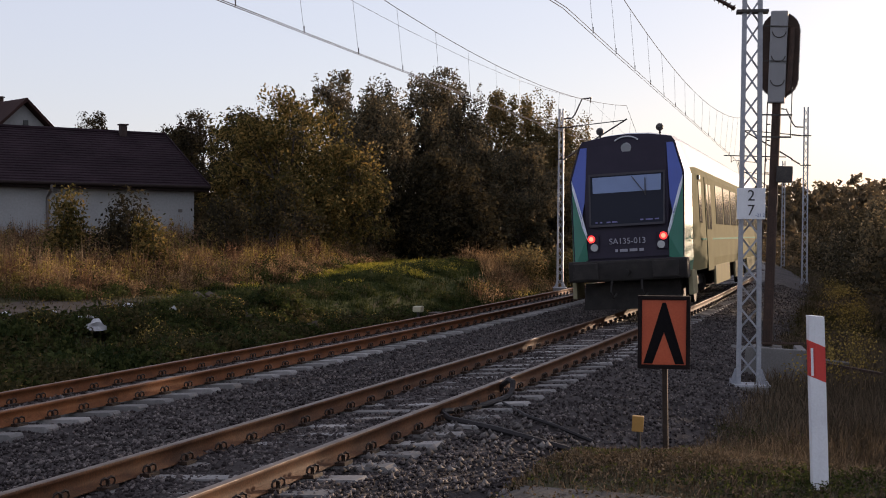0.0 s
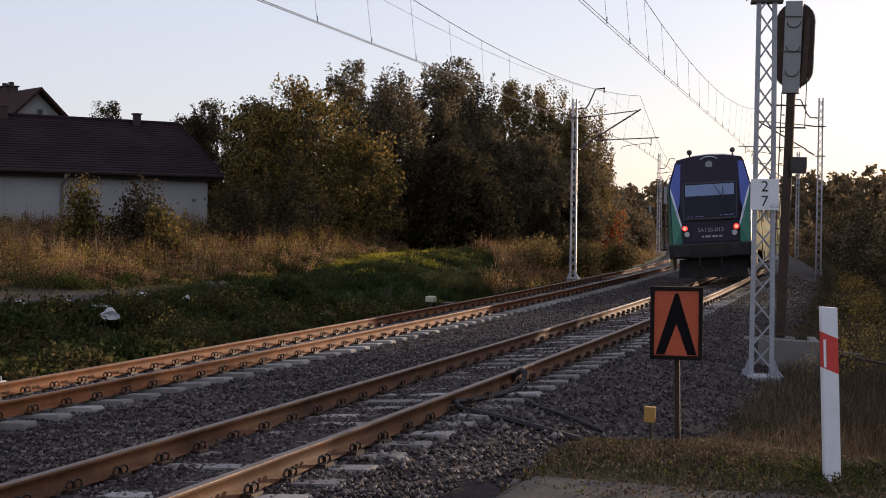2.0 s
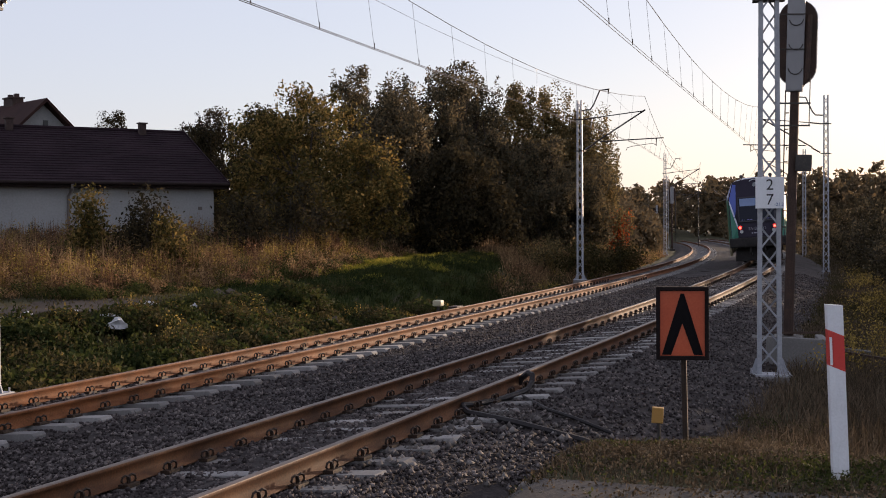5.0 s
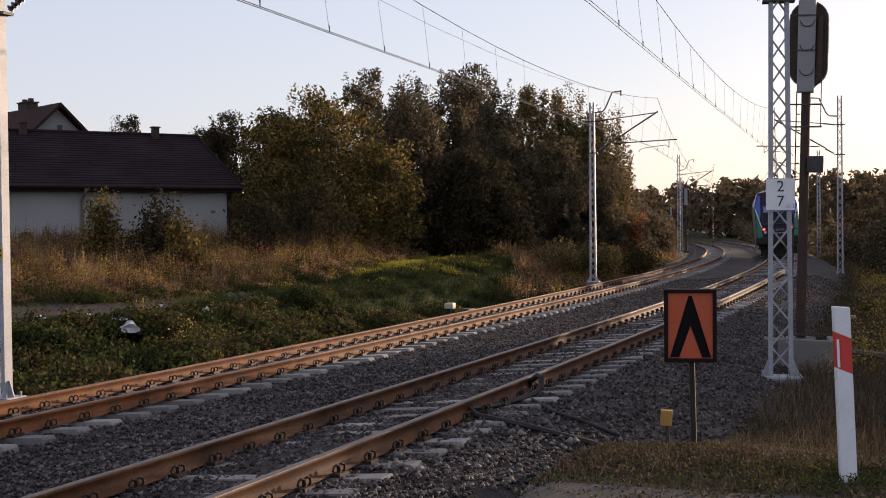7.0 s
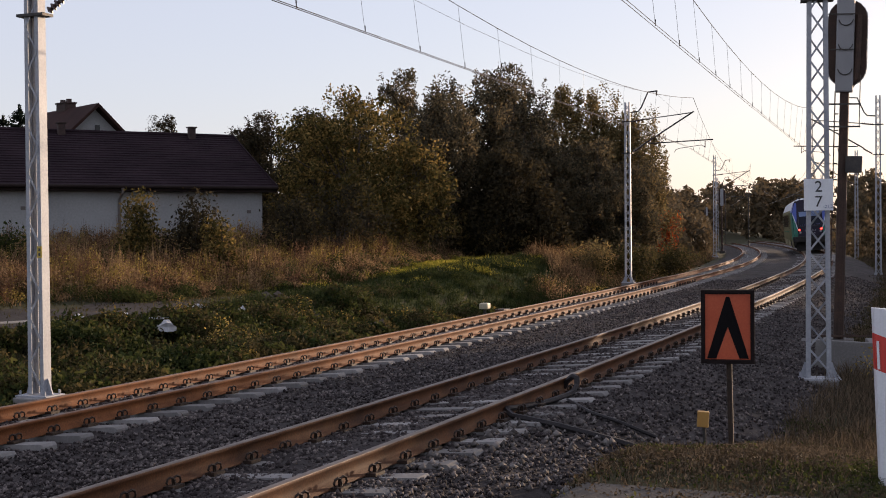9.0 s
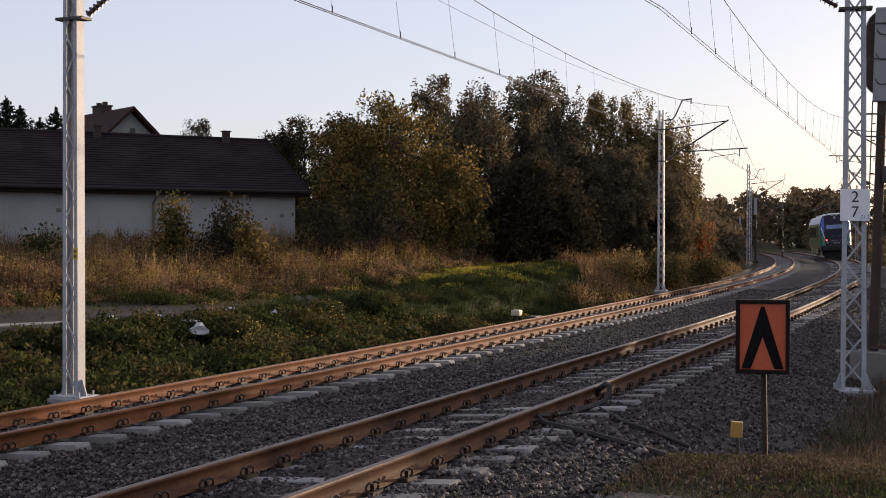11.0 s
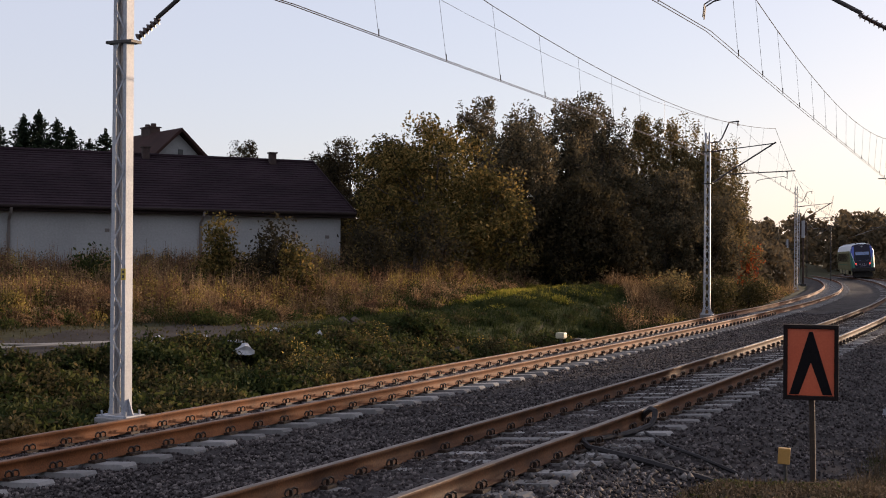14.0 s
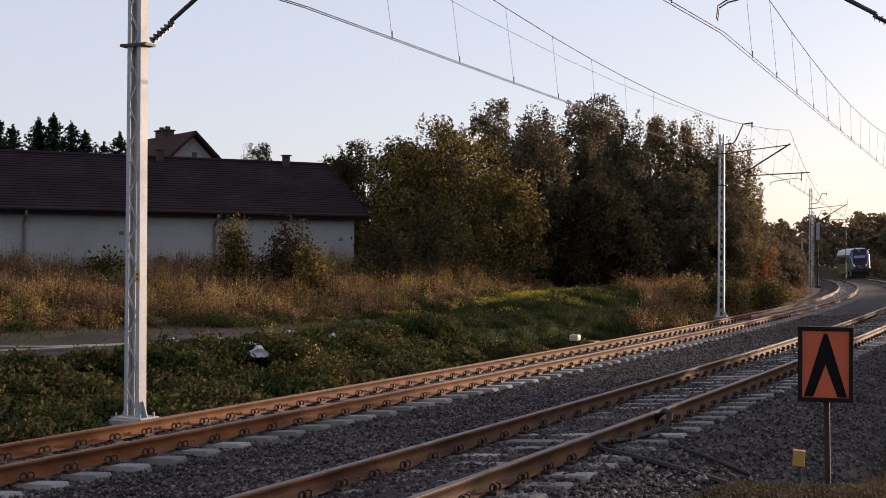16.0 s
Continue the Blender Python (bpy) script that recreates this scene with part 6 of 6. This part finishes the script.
def build_sign():
    z0 = -0.42
    sign = thing("warning_board", "orange board with a black chevron on a dark post", "railway sign", pose(2.335, 11.95, z0, 0, 0, -11))
    bm = BM()
    rod(bm, (0.03, 0.03, 0), (0.0, 0.03, 1.55), 0.027, seg=10)
    part("post", bm, M_CLIP, sign)
    bm = BM()
    box(bm, (0.485, 0.03, 0.685), (0, 0, 1.325), bevel=0.006)
    for sx in (-1, 1):
        box(bm, (0.034, 0.10, 0.685), (sx * 0.226, 0.005, 1.325), bevel=0.004)
    for sz in (-1, 1):
        box(bm, (0.42, 0.10, 0.034), (0, 0.005, 1.325 + sz * 0.326), bevel=0.004)
    part("frame", bm, mat("black_frame_paint", [(0.010, 0.008, 0.008), (0.014, 0.010, 0.010), (0.02, 0.014, 0.013)], 0.8, 0, 5, 50, 0.05, spec=0.1), sign, "black box frame")
    bm = prism(BM(), [(-0.205, -0.304), (0.205, -0.304), (0.205, 0.304), (-0.205, 0.304)], 0.006, pose(0, -0.019, 1.325))
    pl = part("panel", bm, mat("orange_reflective_sheet", [(0.38, 0.060, 0.018), (0.44, 0.075, 0.024), (0.49, 0.095, 0.034)], 0.5, 0, 3, 60, 0.05), sign, "reddish-orange reflective sheet")
    bm = BM()
    prism(bm, [(-0.19, -0.296), (-0.105, -0.296), (0.0, 0.0), (0.105, -0.296), (0.19, -0.296), (0.016, 0.28), (-0.016, 0.28)], 0.004, pose(0, -0.025, 1.325))
    part("chevron", bm, mat("matt_black", [(0.008, 0.007, 0.008), (0.010, 0.009, 0.010), (0.013, 0.011, 0.012)], 0.9, 0, 4, 50, 0.03, spec=0.03), pl, "black upward chevron")


def build_guide_post():
    z0 = -0.12
    post = thing("guide_post", "white plastic guide post with a red band", "guide post", pose(3.07, 9.6, z0, 0, -2.2, -4))
    h, band0, band1, w = 1.34, 0.86, 1.13, 0.118
    white = plain("white_plastic", (0.70, 0.71, 0.74), 0.45)

    def seg(z_a, z_b, slant_a, slant_b, m, name, label=""):
        bm = BM()
        sec = [(-w / 2, -0.03), (-0.018, -0.05), (w / 2, -0.035), (w / 2, 0.05), (-w / 2, 0.05)]
        lo = [bm.verts.new((x, y, z_a - slant_a * x)) for x, y in sec]
        hi = [bm.verts.new((x, y, z_b - slant_b * x)) for x, y in sec]
        for i in range(5):
            bm.faces.new((lo[i], lo[(i + 1) % 5], hi[(i + 1) % 5], hi[i]))
        bm.faces.new(hi)
        bm.faces.new(lo[::-1])
        return part(name, bm, m, post, label)
    seg(0, band0, 0, 0.45, white, "lower_shaft")
    rb = seg(band0, band1, 0.45, 0.45, plain("red_plastic", (0.55, 0.045, 0.035), 0.4), "red_band", "bright red slanted band")
    seg(band1, h, 0.45, 0.1, white, "upper_shaft")
    bm = BM()
    box(bm, (0.018, 0.006, 0.21), (-0.043, -0.044, 0.995), Matrix.Rotation(-0.45, 4, "Z"))
    part("reflector", bm, white, rb, "narrow white reflector strip")


def build_small_things():
    # yellow marker on a stub
    x, y = 2.24, 12.75
    mk = thing("marker_post", "small yellow marker box on a dark stub", "marker post", pose(x, y, gz(x, y) - 0.02, 0, 0, -10))
    z = 1.847 - 0.1510 * y - gz(x, y)
    bm = BM()
    rod(bm, (0.02, 0, 0), (0.01, 0, z), 0.018, seg=6)
    part("stub", bm, M_DARKST, mk)
    bm = BM()
    box(bm, (0.115, 0.09, 0.155), (0, 0, z + 0.02), Matrix.Rotation(radians(3), 4, "Y"), bevel=0.008)
    part("marker_box", bm, plain("faded_yellow_paint", (0.38, 0.21, 0.05), 0.7), mk)
    # concrete retaining block behind the mast
    bm = BM()
    box(bm, (0.95, 0.14, 0.8), (0.1, 0, -0.05), Matrix.Rotation(radians(3), 4, "Y"), bevel=0.02)
    box(bm, (0.14, 1.0, 0.8), (0.57, 0.55, -0.08), bevel=0.02)
    ob = part("retaining_wall", bm, M_CONC, None)
    ob.matrix_world = on_line(21.8, 3.3, -0.42, 8)
    tagged(ob, "low grey concrete retaining wall at the signal's foot", "retaining wall")
    # timber and conduit at the signal's foot
    rng = np.random.default_rng(3)
    for i in range(5):
        bm = BM()
        a = Vector((rng.normal() * 0.25, 0.2 + 0.25 * i, 0.05 + 0.04 * i))
        rod_box(bm, a + Vector((-0.2, 0, 0)), a + Vector((1.2, 0.5 * rng.normal(), -0.12)), 0.05, 0.04)
        ob = part("conduit", bm, (M_RUSTPOST, M_CONC)[i % 2], None)
        ob.matrix_world = on_line(23.2, 3.3, -0.42, 8)
        tagged(ob, "weathered conduit lying at the signal's foot", "conduit", "conduits")
    # cream box on a stake on the bank
    x, y = 9.91, 31.0
    st = thing("cable_marker", "small cream marker box on a stake on the bank", "marker post", pose(x, y, gz(x, y)))
    bm = BM()
    rod(bm, (0, 0, 0), (0, 0, -0.42 - gz(x, y)), 0.03, seg=6)
    part("stake", bm, M_PIPE, st)
    bm = BM()
    box(bm, (0.17, 0.12, 0.33), (0, 0, -0.55 - gz(x, y)), bevel=0.01)
    part("marker_box", bm, plain("cream_paint", (0.50, 0.42, 0.24), 0.6), st)
    # black cable that climbs over the near rail
    M_CABLE = mat("black_rubber", [(0.018, 0.016, 0.017), (0.026, 0.023, 0.024), (0.04, 0.036, 0.036)], 0.7, 0, 5, 50, 0.1, spec=0.2)
    for pts, r in (([(1.02, 15.36, -0.10), (1.06, 15.30, 0.0), (1.13, 15.18, 0.075), (1.17, 15.10, 0.06), (1.16, 15.05, -0.02), (1.10, 14.92, -0.09), (0.98, 14.72, -0.11), (0.78, 14.30, -0.11), (0.52, 13.86, -0.10), (0.38, 13.55, -0.07), (0.30, 13.36, -0.05), (0.30, 13.26, -0.06), (0.36, 13.16, -0.10), (0.50, 12.96, -0.10), (0.78, 12.60, -0.11), (1.08, 12.38, -0.16), (1.45, 12.20, -0.24), (1.62, 12.14, -0.30)], 0.034),
                   ([(1.02, 14.60, -0.13), (1.06, 14.18, -0.11), (1.19, 13.45, -0.11), (1.44, 13.08, -0.15), (1.62, 12.93, -0.21), (1.80, 12.80, -0.27)], 0.020)):
        on_bed = pts
        bm = tube(BM(), on_bed, r, 6)
        ob = part("cable", bm, M_CABLE, None)
        tagged(ob, "thick black cable looped over the near rail", "cable", "cables")
    # rail contact box on the far track
    x, y = (float(q) for q in line(31.5, -6.35))
    bx = thing("axle_counter_box", "small white and yellow box beside the far rail", "track equipment", pose(x, y, -0.47, 0, 0, heading(31.5)))
    bm = BM()
    box(bm, (0.24, 0.28, 0.16), (0, 0, 0.26), bevel=0.04)
    part("housing", bm, plain("cream_white_plastic", (0.42, 0.38, 0.26), 0.6), bx)
    bm = BM()
    rod(bm, (0, 0, -0.1), (0, 0, 0.22), 0.04, seg=8)
    part("stem", bm, M_DARKST, bx)
    bm = BM()
    box(bm, (0.25, 0.5, 0.12), (0.62, -0.4, 0.16), bevel=0.02)
    part("rail_sensor", bm, M_CLIP, bx, "rusty brown sensor at the rail")
    # litter on the ditch slope
    for i, (u, v, z, sx, sz) in enumerate([(-6.76, 27.39, 0.14, 0.40, 0.22), (-7.05, 27.75, 0.16, 0.42, 0.06), (-8.9, 28.1, 0.02, 0.24, 0.10), (-8.2, 29.1, 0.02, 0.26, 0.10), (-6.8, 30.5, 0.12, 0.60, 0.08), (-5.9, 31.6, 0.12, 0.16, 0.12)]):
        bm = BM()
        bmesh.ops.create_icosphere(bm, subdivisions=2, radius=0.5)
        rg = np.random.default_rng(40 + i)
        for vv in bm.verts:
            vv.co = Vector((vv.co.x * sx * (1 + 0.45 * rg.normal() * 0.6), vv.co.y * sx * (1 + 0.25 * rg.normal()), max(-0.4, vv.co.z + 0.2 * rg.normal()) * sz))
        ob = part("litter", bm, plain("dirty_white_plastic", (0.44, 0.44, 0.45), 0.7), None)
        ob.matrix_world = pose(u, v, gz(u, v) + z + 0.20, 0, 0, 40 * i)
        tagged(ob, "crumpled dirty white plastic litter among weeds", "litter", "litter")
    # white pipes along the path's edge
    for i, (a, b) in enumerate((((-11.4, 24.7), (-9.0, 28.4)), ((-11.3, 25.0), (-9.6, 27.7)), ((-11.6, 24.6), (-10.2, 26.5)))):
        bm = rod(BM(), (*a, gz(*a) + 0.16 + 0.04 * i), (*b, gz(*b) + 0.16), 0.020, seg=8)
        tagged(part("pipe", bm, plain("pale_grey_plastic", (0.20, 0.195, 0.19), 0.7), None), "long pale pipe lying at the path's edge", "pipe", "pipes")
    # old timber on the slope
    for a, b in (((-5.9, 34.9), (-4.1, 33.0)), ((-5.6, 35.0), (-4.3, 34.2)), ((-3.4, 30.6), (-2.3, 31.0))):
        bm = rod_box(BM(), (*a, gz(*a) + 0.34), (*b, gz(*b) + 0.30), 0.16, 0.12)
        tagged(part("timber", bm, M_BARK, None), "dark old timber lying on the grassy slope", "timber", "old timbers")
    # pale rubble by the near rail
    rg = np.random.default_rng(12)
    n = 420
    ss, ll = 8.2 + 4.6 * rg.random(n), 0.95 + 1.5 * rg.random(n) ** 1.3
    x, y = line(ss, ll)
    z = np.where(ss < 9.4, ground_z(x, y), bed_z(ss, ll)) + 0.012
    base = np.array([[1, 0, 0], [-1, 0, 0], [0, 1, 0], [0, -1, 0], [0, 0, 1], [0, 0, -1]], float)
    tri = np.array([[0, 2, 4], [2, 1, 4], [1, 3, 4], [3, 0, 4], [2, 0, 5], [1, 2, 5], [3, 1, 5], [0, 3, 5]])
    v = base[None] * (0.5 + 0.7 * rg.random((n, 6, 3))) * (0.020 + 0.035 * rg.random((n, 1, 1)) ** 2)
    v[:, :, :2] += 0.35 * v[:, :, 1::-1]
    v = v + np.stack([x, y, z], -1)[:, None]
    f = (np.arange(n) * 6)[:, None, None] + tri[None]
    tagged(new("rubble", tri_mesh("rubble", v.reshape(-1, 3), f.reshape(-1, 3), M_RUBBLE)), "pale broken stones beside the near rail", "stones", kind="stuff")


def build_far_poles():
    for i, (x, y, h) in enumerate(((31.5, 150, 7.2), (29.0, 170, 7.0), (36.5, 190, 7.5))):
        bm = rod(BM(), (0, 0, 0), (0, 0, h), 0.06, 0.045, 8)
        rod_box(bm, (-0.5, 0, h - 0.5), (0.5, 0, h - 0.5), 0.06, 0.06)
        ob = part("pole", bm, M_DARKST, None)
        ob.matrix_world = pose(x, y, gz(x, y) - 0.1)
        tagged(ob, "thin distant pole in the curve", "pole", "distant poles")


def build_roads():
    def over(lift):
        return lambda S_, L_, X, Y: ground_z(X, Y) + lift
    sheet_on_line("dirt_path", -20, 33, 0.4, np.linspace(-17.4, -11.9, 12), over(0.012), M_PATH, "grey trodden dirt path along the field", "path", 0.45)
    sheet_on_line("turf", 33, 92, 0.7, np.linspace(-15.5, -8.3, 16), over(0.010), M_TURF, "short dark green turf of the bank", "turf", 0.5)
    sheet_on_line("road", -7.0, 9.2, 0.15, np.linspace(1.8, 16, 72), over(0.03), M_ROAD, "worn grey road surface at the level crossing", "road", 0.12)
    sheet_on_line("road_beyond", -5.0, 2.5, 0.5, np.linspace(-30, -7.2, 30), over(0.04), M_ROAD, "worn grey road surface beyond the crossing", "road", 0.12)
    # concrete slabs of the level crossing, between and beside the rails
    for l0, l1 in ((-7.2, -5.56), (-5.36, -4.08), (-3.86, -0.84), (-0.64, 0.64), (0.84, 1.85)):
        for k in range(3):
            s0, s1 = -4.6 + 2.3 * k, -2.33 + 2.3 * k
            z = [float(np.interp(q, [-7.2, -5.47, -3.97, -0.75, 0.75, 1.85], [-0.35, -0.251, -0.16, -0.048, 0.048, -0.06])) - 0.012 for q in (l0, l1)]
            bm, ring = BM(), []
            for drop in (0.0, 0.16):
                ring += [bm.verts.new((*(float(c) for c in line(s, q)), zz - drop)) for s, q, zz in ((s0, l0, z[0]), (s0, l1, z[1]), (s1, l1, z[1]), (s1, l0, z[0]))]
            bm.faces.new(ring[:4])
            bm.faces.new(ring[4:][::-1])
            for j in range(4):
                bm.faces.new((ring[(j + 1) % 4], ring[j], ring[4 + j], ring[4 + (j + 1) % 4]))
            bmesh.ops.recalc_face_normals(bm, faces=bm.faces[:])
            tagged(part("crossing_slab", bm, M_CONC, None), "grey concrete slab of the level crossing", "slab", "crossing slabs")
# ------------------------------------------------------------ put the place together
build_roads()
build_barn()
build_house()
build_overhead()
build_signal(25.0, 3.04, -0.40, "tall rust-brown light signal seen from behind", turn=2, lean=1.6)
build_signal(131.0, -7.4, -0.45, "distant light signal beside the far track", scale=0.98, detail=False)
build_signal(205.0, -7.4, -0.45, "distant light signal beside the far track", scale=0.9, detail=False)
build_sign()
build_guide_post()
build_small_things()
build_far_poles()
railcar = build_train()
build_trees()
build_far_wood()
build_grass()
build_ballast()
build_track("near railway track with concrete sleepers and rusty rails", 0.0, CANT_N, 0.0, 10.95 - 0.6 * 18, M_RUST_SHADED)
build_track("far railway track with concrete sleepers and rusty rails", -GAP, CANT_F, Z_F, 10.397, M_RUST)


def motions():
    walk(railcar, [(t, train_pose(s)) for t, s in TRAIN_S])


motions()
